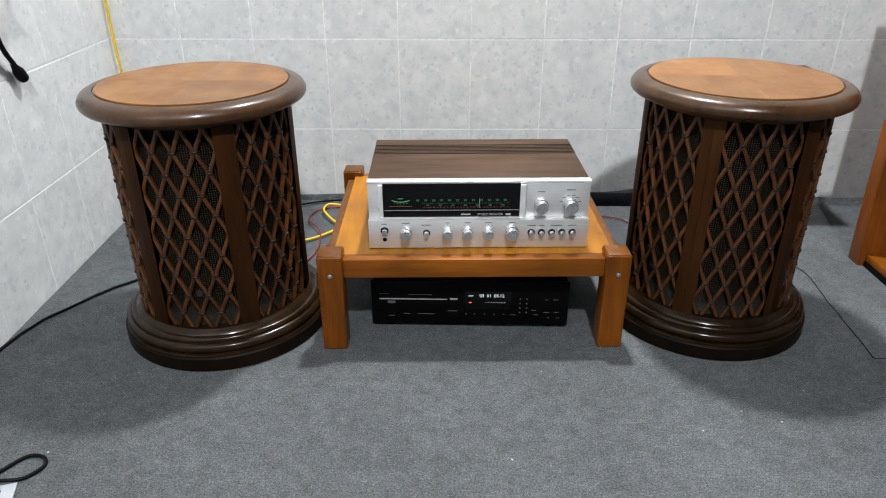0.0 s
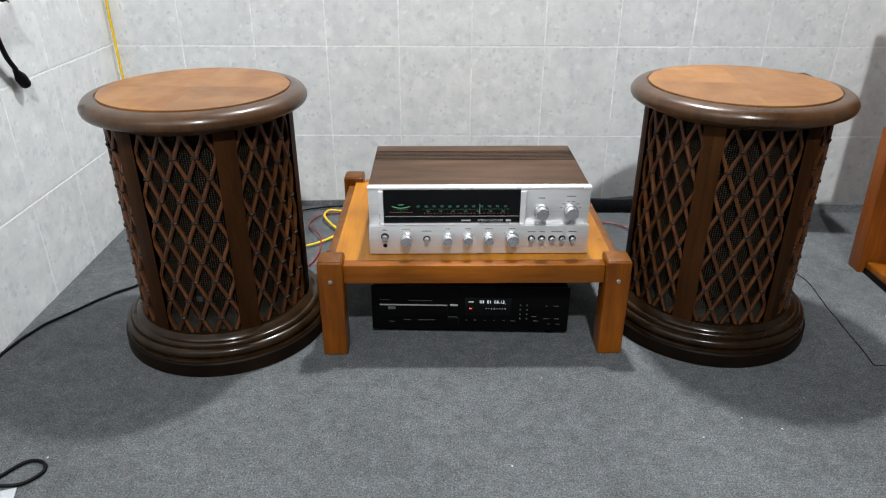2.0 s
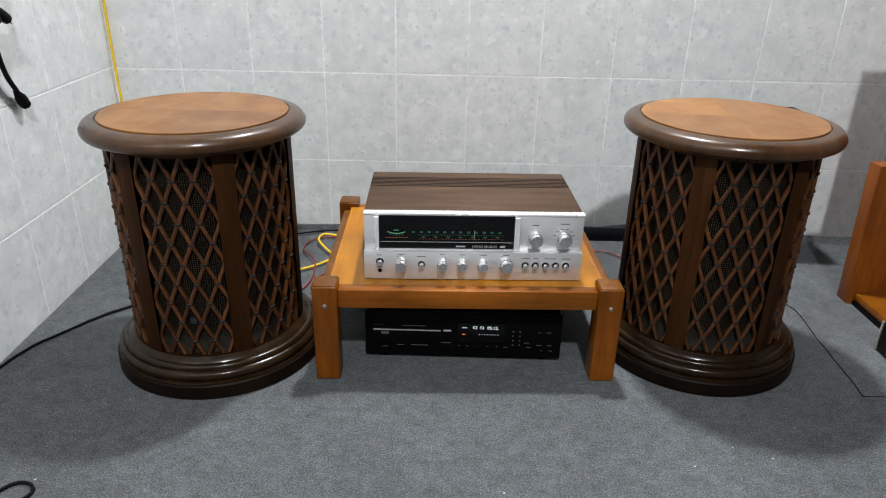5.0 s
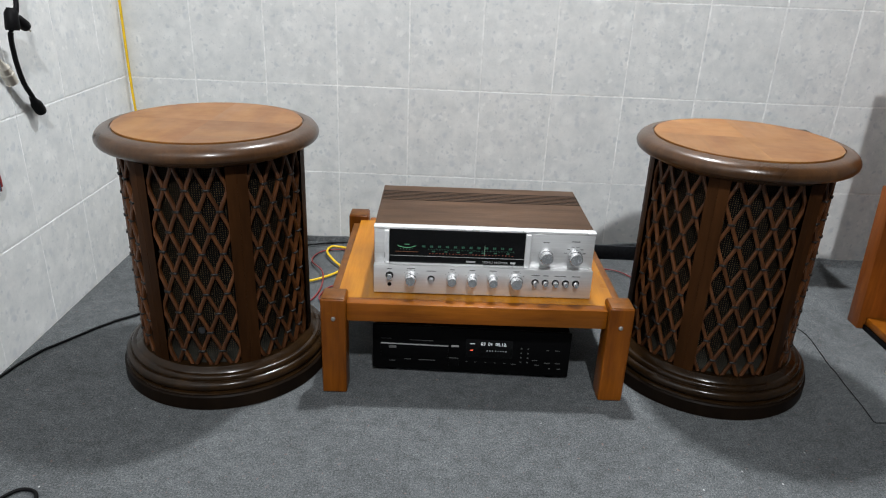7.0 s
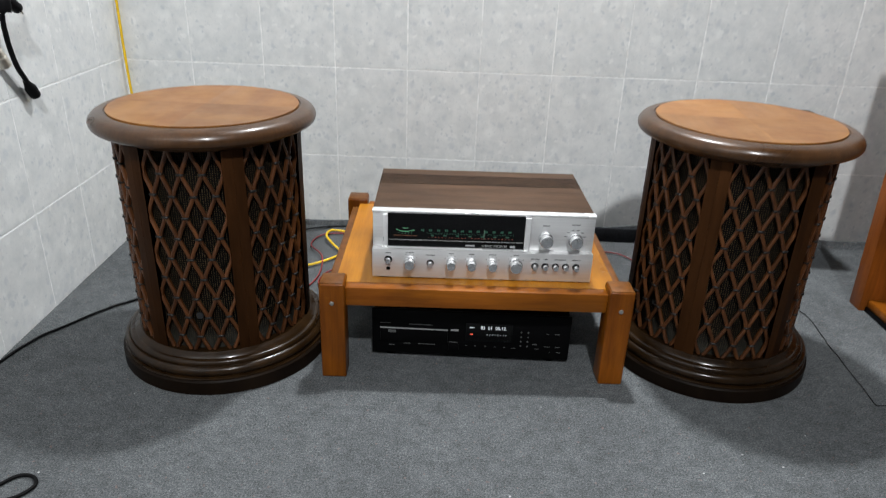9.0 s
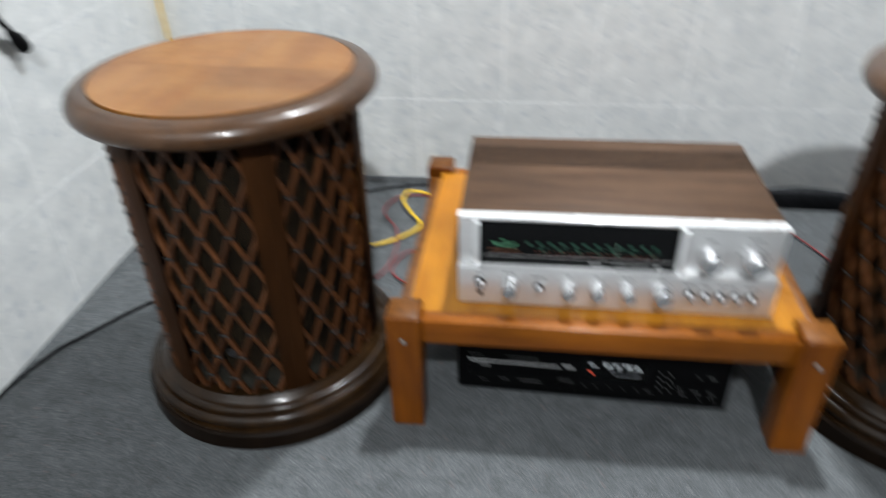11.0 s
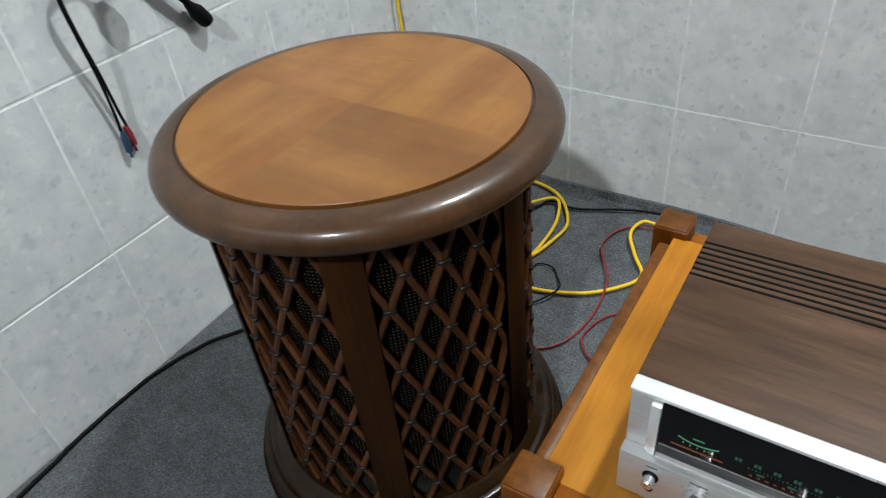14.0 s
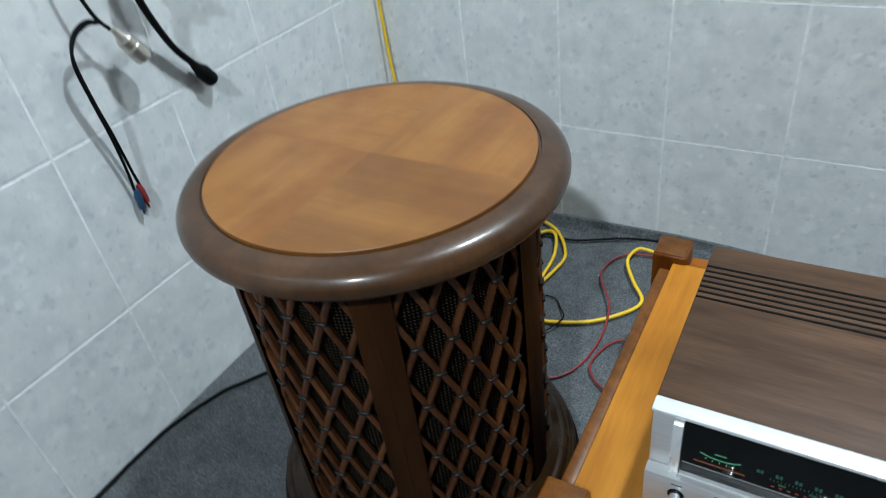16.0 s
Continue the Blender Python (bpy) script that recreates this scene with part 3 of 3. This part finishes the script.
def button(x, z, r=0.0062, length=0.012):
    prof = [(0.0, length), (r * 0.7, length), (r * 0.8, length - 0.001), (r * 0.8, 0.0), (0, 0)]
    ob = part("push_button", lathe(prof, 24, axis="y"), KNOB, rc, "round metal button", pose(WIDE * x, -0.0036, z + LOW))
    part("bezel", lathe([(r * 0.86, 0.0012), (r * 1.12, 0.0012), (r * 1.15, 0.0), (r * 0.86, 0.0), (r * 0.86, 0.0012)], 24, axis="y"), BLACK, ob)
    return ob


for k in range(5):
    button(0.102 + 0.0199 * k, 0.0415)
button(-0.182, 0.0470, 0.0068)
button(-0.1010, 0.0415, 0.0062)
part("headphone_jack", lathe([(0.0016, 0.001), (0.0036, 0.0012), (0.0042, 0.0), (0.0, 0.0), (0.0016, 0.001)], 20, axis="y"), BLACK, rc, "black headphone socket", pose(-0.182 * WIDE, -0.0037, 0.0275 + LOW))
prints = bmesh.new()
for x, z, w in ((-0.182, 0.0605, 0.010), (-0.182, 0.0355, 0.010), (-0.1405, 0.0625, 0.016), (-0.101, 0.0580, 0.018), (-0.0605, 0.0625, 0.009), (-0.0215, 0.0625, 0.011), (0.019, 0.0625, 0.014), (0.064, 0.0625, 0.012), (0.102, 0.0560, 0.016), (0.122, 0.0560, 0.010), (0.150, 0.0560, 0.022), (0.181, 0.0560, 0.016)):
    box(x - w / 2, x + w / 2, -0.0040, -0.0034, z, z + 0.0014, bm=prints)
for x, r in ((-0.1405, 0.0115), (-0.0605, 0.0102), (-0.0215, 0.0102), (0.0190, 0.0102), (0.0640, 0.0135)):
    for a in (-60, -30, 0, 30, 60):
        ax, az = x + (r + 0.0035) * math.sin(radians(a)), 0.0455 + (r + 0.0035) * math.cos(radians(a))
        box(ax - 0.0009, ax + 0.0009, -0.0040, -0.0034, az - 0.0004, az + 0.0004, bm=prints)
tagged(part("panel_print", prints, DARKPRINT, rc, "", pose(0, 0, LOW) @ Matrix.Diagonal((WIDE, 1, 1, 1)), 0), kind="stuff")
prints = bmesh.new()
for x, z, w in ((0.119, 0.1265, 0.013), (0.1755, 0.1300, 0.017)):
    box(x - w / 2, x + w / 2, -0.0034, -0.0027, z, z + 0.0016, bm=prints)
for k in range(6):
    a = radians(-75 + 30 * k)
    ax, az = 0.1755 + 0.0185 * math.sin(a), 0.1015 + 0.0185 * math.cos(a)
    box(ax - 0.003, ax + 0.003, -0.0034, -0.0027, az - 0.0006, az + 0.0006, bm=prints)
tagged(part("panel_print", prints, DARKPRINT, rc, "", pose(0, SET_BACK, UP) @ Matrix.Diagonal((WIDE, 1, 1, 1)), 0), kind="stuff")
for fx in (-0.17, 0.17):
    for fy in (0.05, 0.27):
        part("foot", lathe([(0.0, 0.0), (0.012, 0.0), (0.014, 0.006), (0.0, 0.006)], 20), BLACK, rc, "", pose(fx, fy, 0.0))

# ---- compact disc player ----
cd = thing("disc_player", "black disc player with a white lit display under the bench", "disc player", pose(-0.012, 1.302, 0.0, 0, 0, -0.8))
part("case", box(-0.204, 0.204, 0.008, 0.275, 0.012, 0.112, 0.002), BLACK, cd)
fp = part("front_panel", box(-0.2075, 0.2075, 0.0, 0.0075, 0.010, 0.114, 0.002), BLACK, cd)
part("disc_tray", box(-0.190, -0.048, -0.003, -0.0003, 0.040, 0.0745, 0.001), BLACK, fp)
part("tray_edge", box(-0.190, -0.048, -0.0042, -0.0032, 0.0715, 0.0738), PALEPRINT, fp, "thin silver line along the tray", smooth=0)
part("eject_button", box(-0.042, -0.026, -0.004, -0.0003, 0.0712, 0.0740, 0.0005), PALEPRINT, fp)
part("emblem", box(-0.173, -0.157, -0.0042, -0.0032, 0.0620, 0.0680, 0.001), DARKPRINT, fp, "small grey emblem")
win = part("display_window", box(-0.011, 0.086, -0.0012, -0.0003, 0.0480, 0.0910), GLASS, fp, "dark display window")
part("lettering", text_mesh("03  01  05.12.", 0.0098, DIGITS), DIGITS, win, "", pose(0.047, -0.0016, 0.0808, 90))
part("display_bar", box(-0.003, 0.007, -0.0017, -0.0013, 0.0795, 0.0815), WHITEGLOW, win, smooth=0)
part("display_bar", box(-0.002, 0.004, -0.0017, -0.0013, 0.0635, 0.0655), REDLED, win, "small red lamp", smooth=0)
dots = bmesh.new()
for k in range(8):
    xx = 0.034 + 0.0056 * k
    box(xx - 0.0008, xx + 0.0008, -0.0017, -0.0013, 0.0640, 0.0656, bm=dots)
tagged(part("display_dots", dots, WHITEGLOW, win, smooth=0), kind="stuff")
for r_ in range(4):
    for c_ in range(2):
        part("key", box(0.104 + 0.014 * c_, 0.107 + 0.014 * c_, -0.002, -0.0003, 0.040 + 0.011 * r_, 0.042 + 0.011 * r_), DARKPRINT, fp, smooth=0)
part("play_button", box(-0.046, -0.024, -0.003, -0.0003, 0.024, 0.040, 0.001), BLACK, fp)
marks = bmesh.new()
for x, z, w in ((-0.190, 0.082, 0.022), (-0.130, 0.0810, 0.05), (-0.170, 0.044, 0.008), (-0.172, 0.029, 0.012), (-0.140, 0.034, 0.014), (-0.110, 0.034, 0.036), (-0.046, 0.0420, 0.02), (-0.010, 0.035, 0.004), (0.008, 0.035, 0.004), (0.030, 0.035, 0.003), (0.050, 0.035, 0.003), (0.070, 0.035, 0.004), (0.086, 0.034, 0.010), (0.130, 0.046, 0.01), (0.135, 0.035, 0.01), (0.158, 0.072, 0.005), (0.175, 0.072, 0.010), (0.155, 0.041, 0.012), (0.178, 0.041, 0.010), (0.165, 0.028, 0.004), (0.182, 0.028, 0.008)):
    box(x, x + w, -0.0009, -0.0002, z, z + 0.0011, bm=marks)
tagged(part("panel_print", marks, DARKPRINT, fp, smooth=0), kind="stuff")
for fx in (-0.17, 0.17):
    for fy in (0.03, 0.25):
        part("foot", lathe([(0.0, 0.0), (0.018, 0.0), (0.02, 0.012), (0.0, 0.012)], 20), BLACK, cd, "", pose(fx, fy, 0.0))

# ---- cables ----
def cable(name, label, pts, r, material, wobble=0.0):
    ob = part(name, tube(pts, r, wobble=wobble), material, None, "", None, 60)
    return tagged(ob, label, "cable")


cable("yellow_cable", "yellow cable hanging down the tiled corner into loops on the carpet",
      [(-0.982, 1.992, 2.6), (-0.982, 1.990, 1.4), (-0.980, 1.987, 0.63), (-0.979, 1.986, 0.50), (-0.976, 1.985, 0.395), (-0.966, 1.982, 0.26), (-0.93, 1.975, 0.06), (-0.84, 1.97, 0.008), (-0.70, 1.985, 0.008), (-0.606, 1.962, 0.009), (-0.548, 1.890, 0.009),
       (-0.545, 1.830, 0.008), (-0.575, 1.74, 0.008), (-0.66, 1.72, 0.007), (-0.67, 1.85, 0.007), (-0.60, 1.935, 0.017), (-0.562, 1.87, 0.017), (-0.560, 1.79, 0.008), (-0.565, 1.71, 0.007), (-0.527, 1.685, 0.007), (-0.442, 1.711, 0.008), (-0.385, 1.761, 0.008), (-0.367, 1.803, 0.008), (-0.396, 1.845, 0.012),
       (-0.423, 1.893, 0.016), (-0.421, 1.935, 0.014), (-0.402, 1.950, 0.010), (-0.33, 1.93, 0.008), (-0.2, 1.86, 0.008)], 0.0034, YELLOW)
cable("red_cable", "thin red loudspeaker wire on the carpet behind the bench",
      [(-0.30, 1.94, 0.006), (-0.428, 1.931, 0.006), (-0.461, 1.855, 0.006), (-0.413, 1.762, 0.0145), (-0.402, 1.677, 0.006), (-0.418, 1.599, 0.005), (-0.462, 1.563, 0.005), (-0.53, 1.57, 0.02)], 0.0020, RED)
cable("red_cable", "thin dark red wire curling under the bench", [(-0.28, 1.70, 0.006), (-0.367, 1.696, 0.006), (-0.395, 1.641, 0.006), (-0.387, 1.603, 0.006), (-0.345, 1.575, 0.006), (-0.25, 1.56, 0.006)], 0.0020, RED)
cable("red_cable", "thin red wire between bench and drum loudspeaker", [(0.20, 1.80, 0.006), (0.33, 1.87, 0.006), (0.383, 1.88, 0.006), (0.44, 1.85, 0.006), (0.50, 1.72, 0.006), (0.52, 1.60, 0.02)], 0.0020, RED)
cable("black_cable", "thin black cable along the carpet edge", [(-0.75, 1.80, 0.006), (-0.634, 1.893, 0.006), (-0.608, 1.937, 0.006), (-0.547, 1.936, 0.006), (-0.413, 1.985, 0.008), (-0.2, 1.985, 0.006), (0.1, 1.95, 0.006)], 0.0024, RUBBER)
cable("black_cable", "black cables bunched along the foot of the tiled wall", [(-0.26, 1.965, 0.006), (-0.18, 1.958, 0.012), (-0.10, 1.962, 0.008), (0.0, 1.955, 0.030), (0.04, 1.957, 0.036), (0.08, 1.960, 0.014), (0.16, 1.955, 0.022), (0.24, 1.955, 0.008), (0.32, 1.95, 0.005)], 0.0032, RUBBER, 0.006)
cable("black_cable", "thin black coil of wire on the carpet", [(-0.60, 1.67, 0.005), (-0.551, 1.721, 0.005), (-0.541, 1.752, 0.005), (-0.515, 1.755, 0.005), (-0.495, 1.735, 0.005), (-0.476, 1.697, 0.014), (-0.512, 1.647, 0.005), (-0.58, 1.62, 0.005)], 0.0014, RUBBER)
cable("black_cable", "black mains cable on the carpet by the tiled wall",
      [(-0.90, 0.40, 0.006), (-0.93, 0.80, 0.006), (-0.950, 0.962, 0.005), (-0.969, 1.155, 0.005), (-0.951, 1.288, 0.005), (-0.899, 1.38, 0.005), (-0.843, 1.46, 0.005), (-0.78, 1.52, 0.005), (-0.70, 1.56, 0.005)], 0.0031, RUBBER, 0.004)
cable("black_cable", "black cable hanging against the tiled wall",
      [(-0.966, 1.090, 1.290), (-0.966, 1.070, 0.800), (-0.966, 1.012, 0.568), (-0.966, 1.008, 0.532), (-0.966, 0.996, 0.483), (-0.966, 0.985, 0.448), (-0.965, 0.965, 0.410), (-0.965, 0.948, 0.369), (-0.965, 0.944, 0.325), (-0.965, 0.939, 0.276), (-0.965, 0.929, 0.229), (-0.964, 0.914, 0.189), (-0.964, 0.900, 0.165), (-0.964, 0.879, 0.148), (-0.955, 0.849, 0.060), (-0.93, 0.80, 0.006), (-0.92, 0.72, 0.006)], 0.0026, RUBBER)
cable("black_cable", "loop of black cable on the carpet", [(-0.80, 0.83, 0.004), (-0.772, 0.872, 0.004), (-0.748, 0.905, 0.004), (-0.722, 0.906, 0.004), (-0.708, 0.886, 0.004), (-0.728, 0.858, 0.004), (-0.765, 0.846, 0.010), (-0.83, 0.85, 0.004)], 0.0031, RUBBER)
cable("black_wire", "thin black wire lying on the carpet", [(0.70, 1.66, 0.002), (0.81, 1.583, 0.002), (0.806, 1.40, 0.002), (0.796, 1.224, 0.002), (0.794, 1.201, 0.002), (0.818, 1.197, 0.002), (1.0, 1.20, 0.002)], 0.0008, RUBBER, 0.003)

plug_lead = thing("phono_lead", "black phono lead with red and blue plugs hanging on the tiles", "cable")
part("lead", tube([(-0.967, 1.368, 1.194), (-0.955, 1.358, 0.795), (-0.949, 1.357, 0.706), (-0.949, 1.361, 0.665), (-0.949, 1.371, 0.629), (-0.949, 1.386, 0.607)], 0.0026), RUBBER, plug_lead)
part("lead", tube([(-0.949, 1.375, 0.621), (-0.948, 1.355, 0.629), (-0.951, 1.334, 0.618), (-0.954, 1.324, 0.591), (-0.958, 1.328, 0.537), (-0.964, 1.337, 0.480), (-0.969, 1.344, 0.418), (-0.972, 1.348, 0.396)], 0.0022), RUBBER, plug_lead)
part("lead", tube([(-0.949, 1.375, 0.621), (-0.947, 1.354, 0.625), (-0.949, 1.332, 0.614), (-0.952, 1.321, 0.587), (-0.956, 1.325, 0.535), (-0.961, 1.332, 0.477), (-0.967, 1.336, 0.417), (-0.970, 1.336, 0.394)], 0.0022), RUBBER, plug_lead)
plug_prof = [(0.0, 0.0), (0.0018, 0.0), (0.0018, 0.010), (0.0052, 0.010), (0.0055, 0.030), (0.0035, 0.040), (0.0, 0.042)]
part("plug", lathe(plug_prof, 20), RED, plug_lead, "red phono plug", pose(-0.972, 1.348, 0.356, 3, 0, 0))
part("plug", lathe(plug_prof, 20), BLUEPLUG, plug_lead, "dark blue phono plug", pose(-0.970, 1.336, 0.352, -3, 0, 0))
part("metal_plug", lathe([(0.0, 0.004), (0.0095, 0.004), (0.0100, 0.0), (0.0120, 0.0), (0.0125, 0.004), (0.0125, 0.022), (0.0112, 0.024), (0.0112, 0.036), (0.007, 0.042), (0.0035, 0.056), (0, 0.056)], 28), NICKEL, plug_lead, "short nickel plug shell", pose(-0.946, 1.413, 0.562, 30, 0, 0))

mains = thing("mains_lead", "thick black mains lead with socket and pin plug on the tiles", "cable")
part("lead", tube([(-0.967, 1.501, 1.194), (-0.947, 1.475, 0.791), (-0.937, 1.459, 0.704), (-0.941, 1.435, 0.662), (-0.946, 1.436, 0.639), (-0.956, 1.454, 0.594), (-0.963, 1.476, 0.550), (-0.965, 1.500, 0.517)], 0.0052), RUBBER, mains)
part("connector", lathe([(0, 0), (0.010, 0), (0.0115, 0.004), (0.012, 0.024), (0.008, 0.034), (0.0055, 0.045), (0, 0.045)], 24), RUBBER, mains, "black mains connector", pose(-0.968, 1.527, 0.479, 35, 0, 0))
part("pin_plug", lathe([(0, 0), (0.012, 0), (0.0135, 0.004), (0.0125, 0.032), (0.007, 0.042), (0, 0.042)], 24), RUBBER, mains, "black pin plug", pose(-0.940, 1.438, 0.659, -8, 0, 0))
part("pin_plug", lathe([(0, 0), (0.010, 0), (0.011, 0.004), (0.010, 0.028), (0.005, 0.036), (0, 0.036)], 24), RUBBER, mains, "black pin plug", pose(-0.938, 1.480, 0.662, 55, 0, 0))
part("pin", lathe([(0, 0), (0.002, 0.001), (0.002, 0.018), (0, 0.018)], 12), NICKEL, mains, "steel pin", pose(-0.938, 1.493, 0.652, 55, 0, 0))

# Added dark strip that stands in for the receiver's shadow on the wall foot.
strip = part("felt_strip", box(0.16, 0.66, 1.966, 1.976, 0.0, 0.044, 0.002), SHADEBAND)
tagged(strip, "flat dark grey strip added as the receiver's shadow at the foot of the tiled wall", "strip")

# ---- by the edges ----
card = thing("printed_card", "glossy white card with a blue and yellow print on the carpet", "card", pose(-0.765, 0.808, 0.0, 0, 0, 18))
part("sheet", box(-0.045, 0.045, -0.03, 0.03, 0.0005, 0.004, 0.001), CARD, card)
part("print", box(-0.02, 0.025, -0.012, 0.018, 0.0042, 0.0046), CARDBLUE, card, "blue printed panel")
part("print", box(-0.012, 0.017, -0.006, 0.012, 0.0048, 0.0052), CARDYELLOW, card, "yellow printed square")

cab = thing("wooden_cabinet", "orange-stained wooden cabinet standing on the carpet by the wall", "cabinet", pose(0.967, 1.642, 0))
post = box(0.0, 0.45, -0.046, 0.0, 0.0, 0.362, 0.002)
for v in post.verts:
    v.co.x -= 0.03 * v.co.z
part("back_panel", post, ORANGEBOX, cab)
part("base_board", box(0.016, 0.45, -0.36, -0.047, 0.013, 0.032, 0.002), BENCHWOOD, cab, "lighter orange base board")
part("base_strip", box(0.014, 0.45, -0.36, -0.047, 0.0, 0.0125), BLACK, cab, "black strip under the base")
side = box(0.42, 0.45, -0.36, -0.047, 0.033, 0.362, 0.002)
part("side_panel", side, ORANGEBOX, cab)

upper_box = thing("stacked_box", "orange-stained wooden box stacked on the orange cabinet", "box", pose(0.990, 1.642, 0.3635))
part("side_panel", box(0.0, 0.018, -0.046, 0.0, 0.0, 0.43, 0.002), ORANGEBOX, upper_box)
part("back_panel", box(0.0185, 0.42, -0.044, -0.002, 0.001, 0.41, 0.002), ORANGEBOX, upper_box)
part("top_board", box(0.0185, 0.42, -0.046, 0.0, 0.4105, 0.43, 0.002), ORANGEBOX, upper_box)
for fx in (0.03, 0.39):
    part("foot", box(fx, fx + 0.02, -0.040, -0.006, -0.0012, 0.0008), BLACK, upper_box)

small = thing("small_black_box", "small matt black box against the tiled wall", "box", pose(0.872, 1.84, 0))
part("shell", box(0.0, 0.045, 0.0, 0.14, 0.0, 0.412, 0.004), BLACK, small)
part("top_plate", box(0.002, 0.043, 0.002, 0.138, 0.4125, 0.416, 0.001), BLACK, small)

# carpet turned up at the foot of the tiles
lip = bmesh.new()
xs = [LEFT + 0.01 + 0.03 * k for k in range(95)]
cols = []
for x in xs:
    h = 0.022 + 0.010 * noise.noise(Vector((x * 4, 0, 0))) + 0.024 * max(0.0, 1 - abs(x - 0.48) / 0.25)
    cols.append([lip.verts.new(c) for c in ((x, BACK - 0.022, 0.0005), (x, BACK - 0.012, 0.008), (x, BACK - 0.007, h), (x, BACK - 0.001, h), (x, BACK - 0.001, 0.0005))])
for a, b in zip(cols, cols[1:]):
    for k in range(4):
        lip.faces.new((a[k], b[k], b[k + 1], a[k + 1]))
tagged(part("carpet_edge", lip, CARPET), "edge of grey carpet turned up against the tiles", "carpet", kind="structure")

case = thing("black_case", "black ridged case with a metal corner on the carpet", "case", pose(0.918, 1.31, 0))
part("shell", box(0.0, 0.25, -0.10, 0.07, 0.0, 0.075, 0.008, 3), BLACK, case)
for ex in (-0.0015, 0.247):
    for ey in (-0.1015, 0.067):
        part("corner_edge", box(ex, ex + 0.0045, ey, ey + 0.0045, 0.002, 0.074, 0.001), NICKEL, case, "thin metal corner edge")
for k in range(3):
    part("ridge", box(-0.002, 0.002, -0.095 + 0.05 * k, -0.07 + 0.05 * k, 0.01, 0.065, 0.001), DARKPRINT, case)

# ---- wall tiles ----
def tile_mesh(w, h):
    bm = bmesh.new()
    e = 0.0006
    v = []
    for inset, d in ((0.0, 0.0), (0.0, DEEP - e), (e, DEEP)):
        v.append([bm.verts.new((x, -d, z)) for x, z in ((inset, inset), (w - inset, inset), (w - inset, h - inset), (inset, h - inset))])
    for a, b in zip(v, v[1:]):
        for k in range(4):
            bm.faces.new((a[k], a[(k + 1) % 4], b[(k + 1) % 4], b[k]))
    bm.faces.new(v[-1])
    return mesh_of("tile", bm, TILE, 20)


CUT = {}


def lay(parent, cuts, rows, matrix_of):
    for a, b in zip(cuts, cuts[1:]):
        for z0, z1 in zip(rows, rows[1:]):
            key = (round(b - a, 4), round(z1 - z0, 4))
            if key not in CUT:
                CUT[key] = tile_mesh(key[0] - GAP, key[1] - GAP)
            part("tile", CUT[key], TILE, parent, "", matrix_of(a + GAP / 2, z0 + GAP / 2))


cuts_back = [LEFT + 0.004] + [round(-0.8 + TW * k, 3) for k in range(16)] + [RIGHT]
cuts_left = [round(0.054 + TW * k - 4.0, 3) for k in range(20)] + [-0.001]
rows_left = [0.0] + [round(z + 0.005, 5) for z in ROWS_Z[1:-1]] + [TOP]
lay(wall_back, cuts_back, ROWS_Z, lambda a, z: pose(a, BACK + DEEP, z))
lay(wall_left, cuts_left, rows_left, lambda a, z: pose(-DEEP, a, z, 0, 0, 90))
